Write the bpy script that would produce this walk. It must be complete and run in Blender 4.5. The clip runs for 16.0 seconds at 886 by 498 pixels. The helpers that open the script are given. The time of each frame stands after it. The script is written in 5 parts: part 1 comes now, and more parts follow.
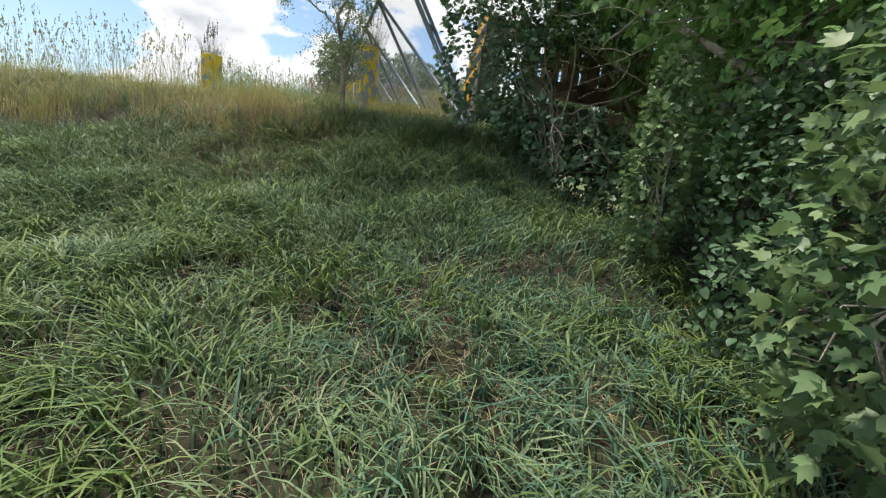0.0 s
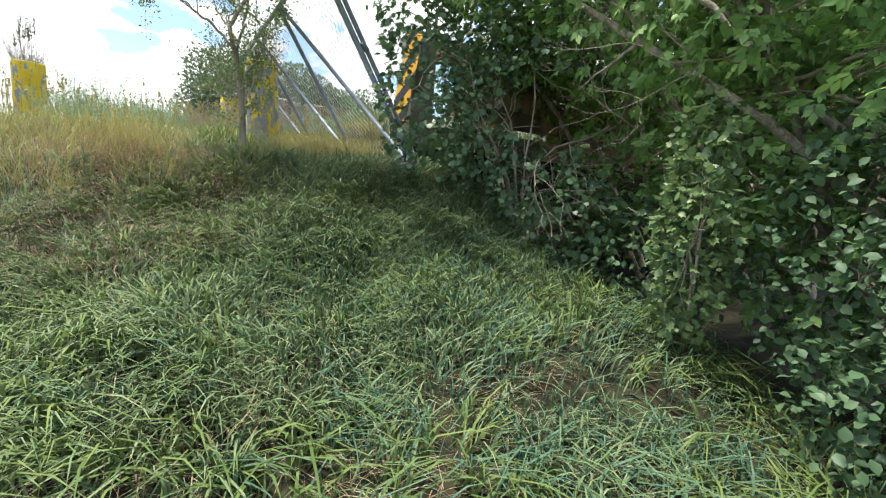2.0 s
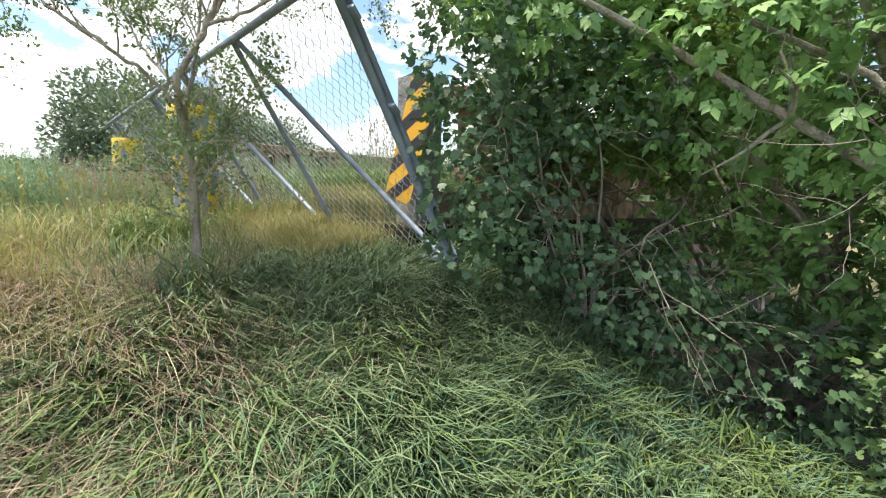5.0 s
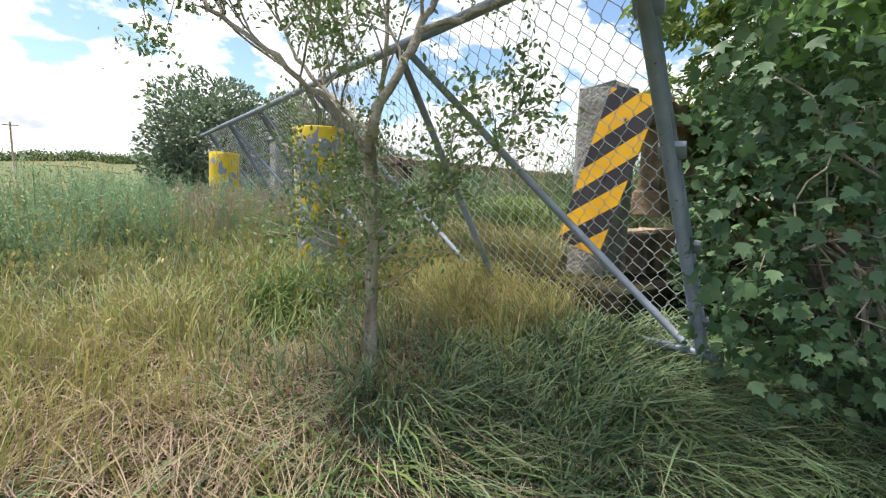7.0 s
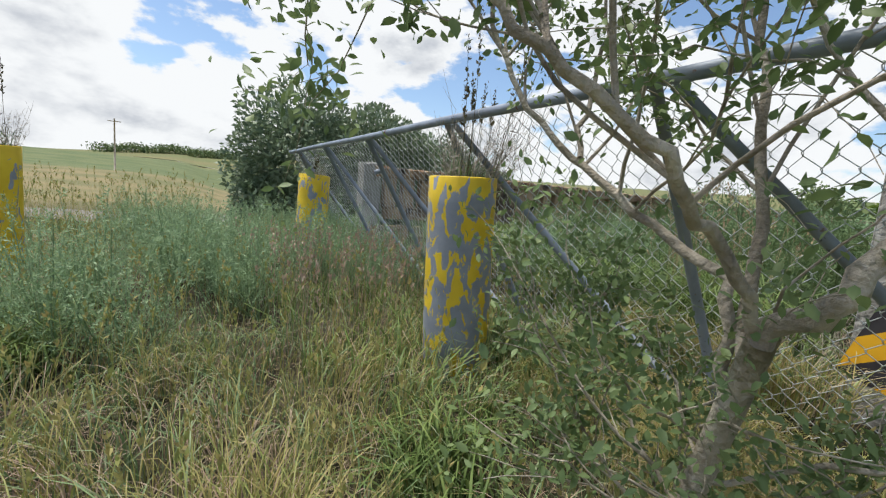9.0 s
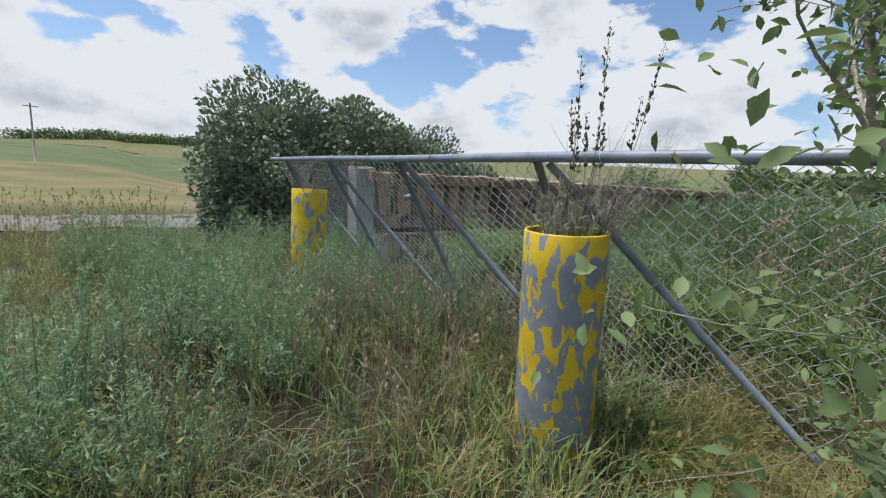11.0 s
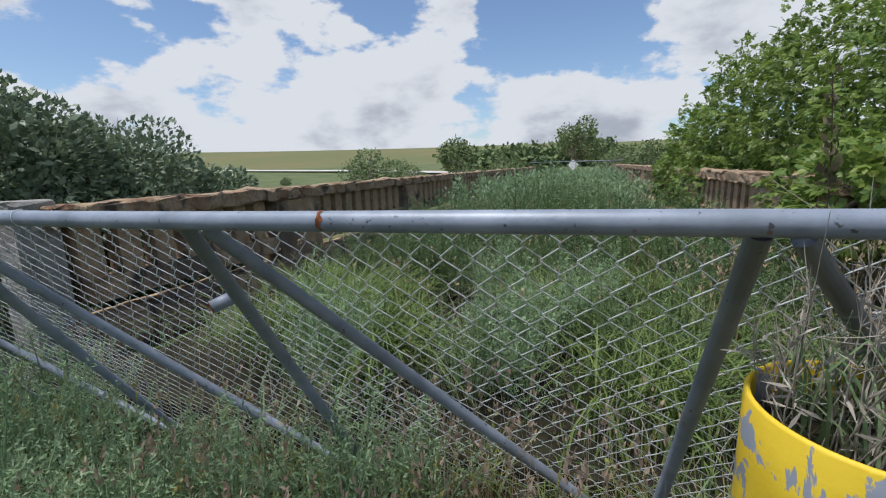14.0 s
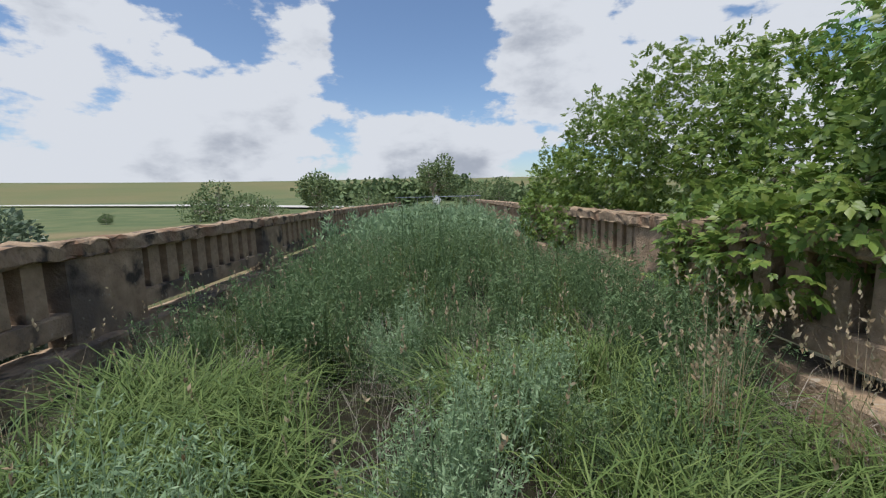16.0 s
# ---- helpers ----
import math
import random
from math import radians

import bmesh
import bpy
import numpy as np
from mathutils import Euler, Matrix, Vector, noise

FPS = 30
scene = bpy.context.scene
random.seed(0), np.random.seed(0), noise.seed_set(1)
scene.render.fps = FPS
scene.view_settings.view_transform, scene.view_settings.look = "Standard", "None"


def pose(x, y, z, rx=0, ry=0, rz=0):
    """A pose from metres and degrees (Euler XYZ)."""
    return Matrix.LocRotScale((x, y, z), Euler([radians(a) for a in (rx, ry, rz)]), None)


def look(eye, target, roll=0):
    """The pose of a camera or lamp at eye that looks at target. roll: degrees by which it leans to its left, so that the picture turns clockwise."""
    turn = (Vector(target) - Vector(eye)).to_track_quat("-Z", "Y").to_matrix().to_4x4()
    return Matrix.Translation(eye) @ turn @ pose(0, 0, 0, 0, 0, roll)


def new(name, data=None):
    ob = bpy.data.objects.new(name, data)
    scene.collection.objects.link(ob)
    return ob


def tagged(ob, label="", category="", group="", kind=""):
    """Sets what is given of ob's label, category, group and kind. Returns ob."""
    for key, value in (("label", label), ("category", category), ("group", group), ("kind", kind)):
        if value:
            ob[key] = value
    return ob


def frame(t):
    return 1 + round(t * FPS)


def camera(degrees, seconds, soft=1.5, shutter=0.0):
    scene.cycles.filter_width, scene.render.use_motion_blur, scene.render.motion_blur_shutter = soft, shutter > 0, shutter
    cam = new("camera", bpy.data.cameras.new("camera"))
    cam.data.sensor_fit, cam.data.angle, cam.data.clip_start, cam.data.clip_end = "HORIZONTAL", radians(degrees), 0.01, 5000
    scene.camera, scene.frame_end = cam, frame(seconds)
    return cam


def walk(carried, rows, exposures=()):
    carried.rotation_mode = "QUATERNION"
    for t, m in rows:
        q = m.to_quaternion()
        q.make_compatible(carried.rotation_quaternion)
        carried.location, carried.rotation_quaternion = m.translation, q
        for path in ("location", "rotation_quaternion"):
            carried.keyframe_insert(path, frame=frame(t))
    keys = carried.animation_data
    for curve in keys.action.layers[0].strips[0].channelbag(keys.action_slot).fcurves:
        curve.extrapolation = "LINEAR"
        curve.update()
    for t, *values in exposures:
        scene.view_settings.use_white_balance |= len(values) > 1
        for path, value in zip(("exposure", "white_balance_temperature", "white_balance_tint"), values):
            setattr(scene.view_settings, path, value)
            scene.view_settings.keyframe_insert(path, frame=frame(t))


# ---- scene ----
cam = camera(92.0, 16.0, soft=1.2)
PATH = [
    (0, (8.365, -0.793, -0.728), (6.498, -0.176, -1.092), 6.3),
    (0.5, (8.003, -0.84, -0.585), (6.197, -0.059, -0.941), 5.3),
    (1, (7.752, -0.9, -0.49), (5.975, -0.043, -0.817), 4.7),
    (1.5, (7.439, -1.047, -0.419), (5.745, -0.029, -0.726), 4.5),
    (2, (7.17, -1.035, -0.34), (5.511, 0.042, -0.638), 4.0),
    (2.5, (6.831, -0.927, -0.196), (5.184, 0.17, -0.482), 2.9),
    (3, (6.562, -0.92, -0.156), (4.951, 0.238, -0.408), 2.4),
    (3.5, (6.194, -0.965, -0.027), (4.651, 0.285, -0.27), 1.3),
    (3.7, (6.075, -0.95, -0.006), (4.548, 0.319, -0.244), 1.3),
    (5.8, (5.058, -1.338, 0.405), (3.696, 0.108, 0.171), 1.6),
    (6, (4.897, -1.283, 0.425), (3.493, 0.119, 0.173), 0.6),
    (6.5, (4.61, -1.255, 0.506), (3.09, 0.019, 0.252), 1.7),
    (7, (4.223, -1.352, 0.58), (2.673, -0.114, 0.328), 2.2),
    (7.5, (3.974, -1.451, 0.71), (2.435, -0.194, 0.483), 3.4),
    (8, (3.624, -1.362, 0.702), (2.09, -0.094, 0.506), 4.9),
    (8.5, (3.339, -1.317, 0.856), (1.675, -0.233, 0.621), 4.7),
    (9, (3.002, -1.372, 0.95), (1.307, -0.341, 0.698), 4.8),
    (9.5, (2.958, -1.628, 0.987), (1.28, -0.571, 0.725), 5.3),
    (9.7, (2.871, -1.673, 1.015), (1.199, -0.61, 0.744), 4.7),
    (12, (1.543, -1.694, 1.411), (0.183, -0.273, 1.051), 0.6),
    (12.5, (1.209, -1.531, 1.433), (0.027, 0.041, 1.07), -2.0),
    (13, (0.826, -1.401, 1.474), (-0.194, 0.276, 1.087), -3.1),
    (13.5, (0.568, -1.13, 1.475), (-0.314, 0.624, 1.094), -2.4),
    (14, (0.361, -0.894, 1.519), (-0.268, 0.967, 1.144), -1.9),
    (14.5, (0.031, -0.649, 1.539), (-0.269, 1.297, 1.191), -1.1),
    (15, (-0.099, -0.417, 1.547), (-0.284, 1.549, 1.232), -1.6),
    (15.5, (-0.081, -0.238, 1.603), (-0.205, 1.74, 1.330), -1.9),
    (16, (-0.082, -0.013, 1.619), (-0.096, 1.972, 1.377), -1.8),
]
walk(cam, [(t, look(eye, target, roll)) for t, eye, target, roll in PATH], exposures=[(0, 0.68, 6450, 8), (0.6, 0.98, 6480, 8), (1.5, 1.18, 6500, 8), (3.5, 1.35, 6500, 8), (6.0, 1.25, 6500, 8), (7.0, 1.0, 6500, 8), (9.5, 0.42, 6350, 8), (12, 0.2, 6050, 10), (16, 0.08, 6050, 10)])

# ---------------------------------------------------------------- light
world = bpy.data.worlds.new("sky")
scene.world = world
world.use_nodes = True
SUN_AZ, SUN_EL = 134.0, 71.0        # degrees left of the bridge's axis, and above the horizon


def build_sky():
    nt = world.node_tree
    N, L = nt.nodes, nt.links
    N.clear()
    out, bg = N.new("ShaderNodeOutputWorld"), N.new("ShaderNodeBackground")
    sky = N.new("ShaderNodeTexSky")
    sky.sky_type, sky.sun_disc = "NISHITA", False
    sky.sun_elevation, sky.sun_rotation = radians(SUN_EL), radians(-SUN_AZ)
    sky.altitude, sky.air_density, sky.dust_density, sky.ozone_density = 500, 1.0, 1.2, 1.5
    tc = N.new("ShaderNodeTexCoord")
    sep = N.new("ShaderNodeSeparateXYZ")
    L.new(tc.outputs["Generated"], sep.inputs[0])

    def calc(op, a, b=None, clamp=False):
        m = N.new("ShaderNodeMath")
        m.operation, m.use_clamp = op, clamp
        for i, v in enumerate((a, b)):
            if v is None:
                continue
            if isinstance(v, (int, float)):
                m.inputs[i].default_value = v
            else:
                L.new(v, m.inputs[i])
        return m.outputs[0]

    up = calc("MAXIMUM", sep.outputs[2], 0.0)
    flat = N.new("ShaderNodeCombineXYZ")
    for i in (0, 1):
        L.new(sep.outputs[i], flat.inputs[i])
    L.new(calc("MULTIPLY", up, 2.0), flat.inputs[2])

    def puff(scale, detail, off, rough=0.55):
        n = N.new("ShaderNodeTexNoise")
        n.inputs["Scale"].default_value, n.inputs["Detail"].default_value = scale, detail
        n.inputs["Roughness"].default_value = rough
        mp = N.new("ShaderNodeMapping")
        mp.inputs["Location"].default_value = off
        L.new(flat.outputs[0], mp.inputs[0])
        L.new(mp.outputs[0], n.inputs["Vector"])
        return n.outputs["Fac"]

    def cloud_mass(lift):
        o = CLOUD[1]
        big, small = puff(CLOUD[0], 9, (o[0], o[1], o[2] + lift), 0.5), puff(CLOUD[0] * 3.2, 8, (3.0, 1.0, lift), 0.58)
        return calc("ADD", calc("MULTIPLY", big, 0.72), calc("MULTIPLY", small, 0.28))

    mass = cloud_mass(0.0)
    above = cloud_mass(0.09)
    # more cover towards the horizon
    mass = calc("ADD", mass, calc("MULTIPLY", calc("SUBTRACT", 0.34, up, True), 0.20))
    # wide openings of blue and banks of cloud: (azimuth, elevation, inner and outer radius in degrees, amount)
    for az, el, r0, r1, amount in SKY_FIELD:
        a, e = radians(az), radians(el)
        dot = N.new("ShaderNodeVectorMath")
        dot.operation = "DOT_PRODUCT"
        L.new(tc.outputs["Generated"], dot.inputs[0])
        dot.inputs[1].default_value = (math.sin(a) * math.cos(e), math.cos(a) * math.cos(e), math.sin(e))
        near = N.new("ShaderNodeMapRange")
        near.interpolation_type = "SMOOTHSTEP"
        near.inputs[1].default_value, near.inputs[2].default_value = math.cos(radians(r1)), math.cos(radians(r0))
        L.new(dot.outputs["Value"], near.inputs[0])
        mass = calc("ADD", mass, calc("MULTIPLY", near.outputs[0], amount))
    cover = N.new("ShaderNodeMapRange")
    cover.interpolation_type = "SMOOTHSTEP"
    cover.inputs[1].default_value, cover.inputs[2].default_value = CLOUD[2], CLOUD[2] + 0.045
    L.new(mass, cover.inputs[0])
    thick = N.new("ShaderNodeMapRange")
    thick.interpolation_type = "SMOOTHSTEP"
    thick.inputs[1].default_value, thick.inputs[2].default_value = 0.02, 0.19
    L.new(calc("ADD", calc("SUBTRACT", above, 0.5), calc("MULTIPLY", calc("SUBTRACT", mass, CLOUD[2] + 0.10), 0.4)), thick.inputs[0])
    tone = N.new("ShaderNodeMix")
    tone.data_type = "RGBA"
    tone.inputs[6].default_value, tone.inputs[7].default_value = CLOUD[3], CLOUD[4]
    L.new(thick.outputs[0], tone.inputs[0])
    mixed = N.new("ShaderNodeMix")
    mixed.data_type = "RGBA"
    L.new(cover.outputs[0], mixed.inputs[0])
    L.new(sky.outputs[0], mixed.inputs[6])
    L.new(tone.outputs[2], mixed.inputs[7])
    L.new(mixed.outputs[2], bg.inputs["Color"])
    bg.inputs["Strength"].default_value = SKY_STRENGTH
    L.new(bg.outputs[0], out.inputs[0])


SKY_FIELD = [(-3, 20, 5, 12, -0.15), (-57, 10, 2, 8, -0.10), (-24, 19, 1, 6, -0.06), (26, 19, 8, 17, 0.10), (-30, 11, 6, 16, 0.07), (-45, 20, 4, 12, 0.06), (-85, 12, 10, 25, 0.06), (-4, 5, 2, 9, 0.07)]
CLOUD = (3.1, (1.3, 0.6, 0.0), 0.500, (5.6, 5.62, 5.7, 1), (3.1, 3.25, 3.6, 1))
SKY_STRENGTH = 0.120
build_sky()
sun = new("sun", bpy.data.lights.new("sun", "SUN"))
sun.data.energy, sun.data.angle, sun.data.color = 3.7, radians(9.0), (1.0, 0.94, 0.84)
sun.matrix_world = look((0, 0, 0), (math.sin(radians(SUN_AZ)) * math.cos(radians(SUN_EL)), -math.cos(radians(SUN_AZ)) * math.cos(radians(SUN_EL)), -math.sin(radians(SUN_EL))))


# ---------------------------------------------------------------- materials
def material(name, colors, scale=8.0, rough=0.8, metal=0.0, bump=0.0, bump_scale=40.0, island=False, per_object=False, patch=None,
             translucent=0.0, spec=0.3, coords="Object", stretch=(1, 1, 1), noise_weight=1.0):
    """colors: stops of a ramp driven by fine and coarse noise, or by chance for each leaf and blade. patch: (scale, low, high, color) of a second, larger pattern."""
    m = bpy.data.materials.new(name)
    m.use_nodes = True
    nt = m.node_tree
    N, L = nt.nodes, nt.links
    b = N["Principled BSDF"]
    tc = N.new("ShaderNodeTexCoord")
    mp = N.new("ShaderNodeMapping")
    mp.inputs["Scale"].default_value = stretch
    L.new(tc.outputs[coords], mp.inputs[0])
    no = N.new("ShaderNodeTexNoise")
    no.inputs["Scale"].default_value, no.inputs["Detail"].default_value = scale, 6
    L.new(mp.outputs[0], no.inputs["Vector"])
    drive = no.outputs["Fac"]
    if island or per_object:
        src = N.new("ShaderNodeNewGeometry").outputs["Random Per Island"] if island else N.new("ShaderNodeObjectInfo").outputs["Random"]
        mx = N.new("ShaderNodeMix")
        mx.inputs[0].default_value = 0.35 * noise_weight
        L.new(src, mx.inputs[2]), L.new(drive, mx.inputs[3])
        drive = mx.outputs[0]
    ramp = N.new("ShaderNodeValToRGB")
    L.new(drive, ramp.inputs[0])
    lo, hi = (0.0, 1.0) if island else (0.3, 0.7)
    el = ramp.color_ramp.elements
    while len(el) < len(colors):
        el.new(0.5)
    for i, c in enumerate(colors):
        el[i].position = lo + (hi - lo) * i / max(1, len(colors) - 1)
        el[i].color = (*c, 1)
    color = ramp.outputs[0]
    for extra in patch or ():
        n2 = N.new("ShaderNodeTexNoise")
        n2.inputs["Scale"].default_value, n2.inputs["Detail"].default_value = extra[0], 5
        L.new(tc.outputs[coords], n2.inputs["Vector"])
        mr = N.new("ShaderNodeMapRange")
        mr.inputs[1].default_value, mr.inputs[2].default_value = extra[1], extra[2]
        L.new(n2.outputs["Fac"], mr.inputs[0])
        mx = N.new("ShaderNodeMix")
        mx.data_type = "RGBA"
        L.new(mr.outputs[0], mx.inputs[0])
        L.new(color, mx.inputs[6])
        mx.inputs[7].default_value = (*extra[3], 1)
        color = mx.outputs[2]
    L.new(color, b.inputs["Base Color"])
    b.inputs["Roughness"].default_value, b.inputs["Metallic"].default_value = rough, metal
    b.inputs["Specular IOR Level"].default_value = spec
    if bump:
        bn = N.new("ShaderNodeTexNoise")
        bn.inputs["Scale"].default_value, bn.inputs["Detail"].default_value = bump_scale, 8
        L.new(tc.outputs[coords], bn.inputs["Vector"])
        bp = N.new("ShaderNodeBump")
        bp.inputs["Strength"].default_value, bp.inputs["Distance"].default_value = bump, 0.02
        L.new(bn.outputs["Fac"], bp.inputs["Height"])
        L.new(bp.outputs[0], b.inputs["Normal"])
    if translucent:
        tr = N.new("ShaderNodeBsdfTranslucent")
        L.new(color, tr.inputs[0])
        ms = N.new("ShaderNodeMixShader")
        ms.inputs[0].default_value = translucent
        L.new(b.outputs[0], ms.inputs[1]), L.new(tr.outputs[0], ms.inputs[2])
        L.new(ms.outputs[0], N["Material Output"].inputs[0])
    return m


# soil and thatch, with the shade between blades put into the colour
M_SOIL = material("shaded_soil_and_thatch", [(0.013, 0.011, 0.006), (0.027, 0.023, 0.013), (0.021, 0.027, 0.010)], 6.0, 0.95, bump=0.8, bump_scale=18)


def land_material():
    """Thatch near by, its colour darkened as shade between blades; meadow and ripening fields further out."""
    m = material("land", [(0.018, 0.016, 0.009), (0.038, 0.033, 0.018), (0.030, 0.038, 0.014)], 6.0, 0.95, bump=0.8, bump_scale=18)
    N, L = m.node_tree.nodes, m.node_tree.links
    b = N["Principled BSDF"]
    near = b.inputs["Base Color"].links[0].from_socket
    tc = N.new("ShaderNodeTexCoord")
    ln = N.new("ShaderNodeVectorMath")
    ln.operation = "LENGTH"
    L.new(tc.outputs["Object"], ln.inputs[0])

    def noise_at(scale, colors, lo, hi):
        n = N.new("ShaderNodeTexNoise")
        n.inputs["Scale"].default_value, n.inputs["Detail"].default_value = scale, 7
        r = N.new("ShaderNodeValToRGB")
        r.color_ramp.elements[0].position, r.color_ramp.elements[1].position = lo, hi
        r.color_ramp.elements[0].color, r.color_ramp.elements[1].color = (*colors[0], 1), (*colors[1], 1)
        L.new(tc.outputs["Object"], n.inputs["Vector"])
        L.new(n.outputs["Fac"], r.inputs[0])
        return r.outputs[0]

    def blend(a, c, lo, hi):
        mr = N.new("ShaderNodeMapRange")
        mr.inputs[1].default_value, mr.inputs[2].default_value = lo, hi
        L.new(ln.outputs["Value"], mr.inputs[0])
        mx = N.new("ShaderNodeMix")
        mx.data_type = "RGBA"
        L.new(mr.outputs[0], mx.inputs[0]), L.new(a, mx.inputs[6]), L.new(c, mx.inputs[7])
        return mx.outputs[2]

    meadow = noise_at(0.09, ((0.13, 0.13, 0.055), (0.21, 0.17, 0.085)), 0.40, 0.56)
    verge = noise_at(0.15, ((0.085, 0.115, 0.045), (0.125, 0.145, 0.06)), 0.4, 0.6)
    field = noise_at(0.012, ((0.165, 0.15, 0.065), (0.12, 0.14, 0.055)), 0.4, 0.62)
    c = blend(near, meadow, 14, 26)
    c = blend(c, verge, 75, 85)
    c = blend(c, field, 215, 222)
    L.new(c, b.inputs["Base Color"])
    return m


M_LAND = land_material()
M_GRASS = material("green_grass", [(0.063, 0.098, 0.049), (0.123, 0.185, 0.087), (0.175, 0.255, 0.119), (0.236, 0.295, 0.155), (0.293, 0.288, 0.198)], 0.9, 0.55, island=True, translucent=0.2, spec=0.22)
M_LUSH = material("lush_grass", [(0.068, 0.113, 0.037), (0.135, 0.199, 0.058), (0.219, 0.273, 0.088)], 0.9, 0.55, island=True, translucent=0.25, spec=0.22)
M_BLUE = material("blue_green_grass", [(0.041, 0.090, 0.059), (0.084, 0.161, 0.098), (0.149, 0.235, 0.156)], 0.9, 0.55, island=True, translucent=0.18, spec=0.22)
M_STRAW = material("dry_straw", [(0.22, 0.15, 0.085), (0.37, 0.28, 0.17), (0.50, 0.41, 0.28), (0.28, 0.26, 0.12)], 1.5, 0.7, island=True, translucent=0.2)
M_SEED = material("ripe_grass", [(0.280, 0.275, 0.084), (0.426, 0.352, 0.147), (0.246, 0.297, 0.084), (0.493, 0.374, 0.200)], 1.2, 0.6, island=True, translucent=0.3)
M_WEED = material("upright_weed", [(0.084, 0.142, 0.060), (0.140, 0.216, 0.092), (0.215, 0.284, 0.137)], 1.4, 0.6, island=True, translucent=0.3)
M_LEAFY = material("yellow_green_weed", [(0.084, 0.140, 0.036), (0.147, 0.210, 0.059), (0.231, 0.280, 0.090)], 1.4, 0.6, island=True, translucent=0.3)
M_FEATHER = material("feathery_grey_green_weed", [(0.177, 0.268, 0.136), (0.271, 0.384, 0.211), (0.390, 0.490, 0.300)], 1.4, 0.6, island=True, translucent=0.35)
M_PINK = material("pinkish_dry_seed", [(0.30, 0.20, 0.14), (0.42, 0.31, 0.24), (0.48, 0.40, 0.30)], 1.4, 0.7, island=True, translucent=0.25)
M_DRYTWIG = material("silvery_dry_twig", [(0.26, 0.22, 0.18), (0.38, 0.34, 0.29), (0.47, 0.43, 0.37)], 1.4, 0.8, island=True)
M_SPIKE = material("dark_seed_spike", [(0.07, 0.06, 0.035), (0.13, 0.11, 0.06), (0.14, 0.15, 0.07)], 1.4, 0.8, island=True, translucent=0.2)
M_MAPLE = material("maple_leaf", [(0.097, 0.187, 0.062), (0.168, 0.300, 0.094), (0.240, 0.399, 0.124), (0.337, 0.462, 0.161)], 0.7, 0.45, island=True, translucent=0.2, spec=0.3)
M_BRAMBLE = material("bramble_leaf", [(0.051, 0.101, 0.051), (0.093, 0.164, 0.077), (0.143, 0.229, 0.100)], 0.8, 0.45, island=True, translucent=0.15, spec=0.4)
M_SAPLING = material("sapling_leaf", [(0.080, 0.140, 0.061), (0.133, 0.210, 0.088), (0.187, 0.272, 0.109), (0.251, 0.288, 0.131)], 0.8, 0.45, island=True, translucent=0.3, spec=0.4)
M_OVAL = material("broad_leaf", [(0.049, 0.098, 0.053), (0.082, 0.148, 0.072), (0.125, 0.190, 0.097)], 0.8, 0.5, island=True, translucent=0.2, spec=0.3)
M_LIGHTLEAF = material("sunlit_maple_leaf", [(0.071, 0.131, 0.032), (0.133, 0.213, 0.045), (0.213, 0.295, 0.063), (0.301, 0.328, 0.081)], 0.5, 0.42, island=True, translucent=0.4, spec=0.4)
M_WILLOW = material("willow_leaf", [(0.102, 0.155, 0.090), (0.169, 0.228, 0.138), (0.260, 0.311, 0.198)], 0.6, 0.45, island=True, translucent=0.25, spec=0.4)
M_THORN = material("small_leaf", [(0.11, 0.17, 0.07), (0.17, 0.24, 0.095), (0.24, 0.30, 0.13)], 1.0, 0.5, island=True, translucent=0.3)
# distance haze is put into this foliage colour by lightening it
M_FARTREE = material("hazed_far_foliage", [(0.10, 0.15, 0.07), (0.15, 0.205, 0.09), (0.21, 0.255, 0.11)], 0.3, 0.8, island=True, translucent=0.1)
M_BARK = material("grey_bark", [(0.211, 0.178, 0.139), (0.392, 0.342, 0.278), (0.547, 0.492, 0.417)], 14, 0.9, bump=0.9, bump_scale=60, stretch=(1, 1, 0.25))
M_TWIG = material("dead_twig", [(0.22, 0.18, 0.14), (0.36, 0.31, 0.26)], 20, 0.9)
M_PIPE = material("weathered_galvanised_pipe", [(0.175, 0.205, 0.254), (0.238, 0.272, 0.336), (0.302, 0.335, 0.408)], 9, 0.48, metal=0.12, bump=0.05, bump_scale=90,
                  patch=[(26, 0.68, 0.74, (0.20, 0.10, 0.05)), (2.0, 0.55, 0.75, (0.18, 0.19, 0.205)), (55, 0.66, 0.72, (0.07, 0.075, 0.085))], spec=0.5)
M_WIRE = material("galvanised_wire", [(0.483, 0.506, 0.517), (0.644, 0.667, 0.678)], 6, 0.6, metal=0.1, spec=0.4)
M_RUST = material("rust", [(0.16, 0.05, 0.02), (0.28, 0.10, 0.04)], 30, 0.95, bump=0.6)
M_CONC = material("old_concrete", [(0.241, 0.171, 0.111), (0.369, 0.267, 0.175), (0.483, 0.355, 0.243)], 5, 0.95, bump=0.9, bump_scale=35,
                  patch=[(0.9, 0.48, 0.62, (0.15, 0.12, 0.095)), (3.0, 0.56, 0.68, (0.06, 0.05, 0.042)), (9.0, 0.66, 0.74, (0.42, 0.36, 0.28))])
M_POST = material("grey_concrete", [(0.22, 0.21, 0.195), (0.31, 0.30, 0.28), (0.38, 0.37, 0.345)], 6, 0.95, bump=0.8, bump_scale=40,
                  patch=[(2.2, 0.54, 0.68, (0.14, 0.13, 0.115)), (8.0, 0.64, 0.74, (0.42, 0.40, 0.36))])
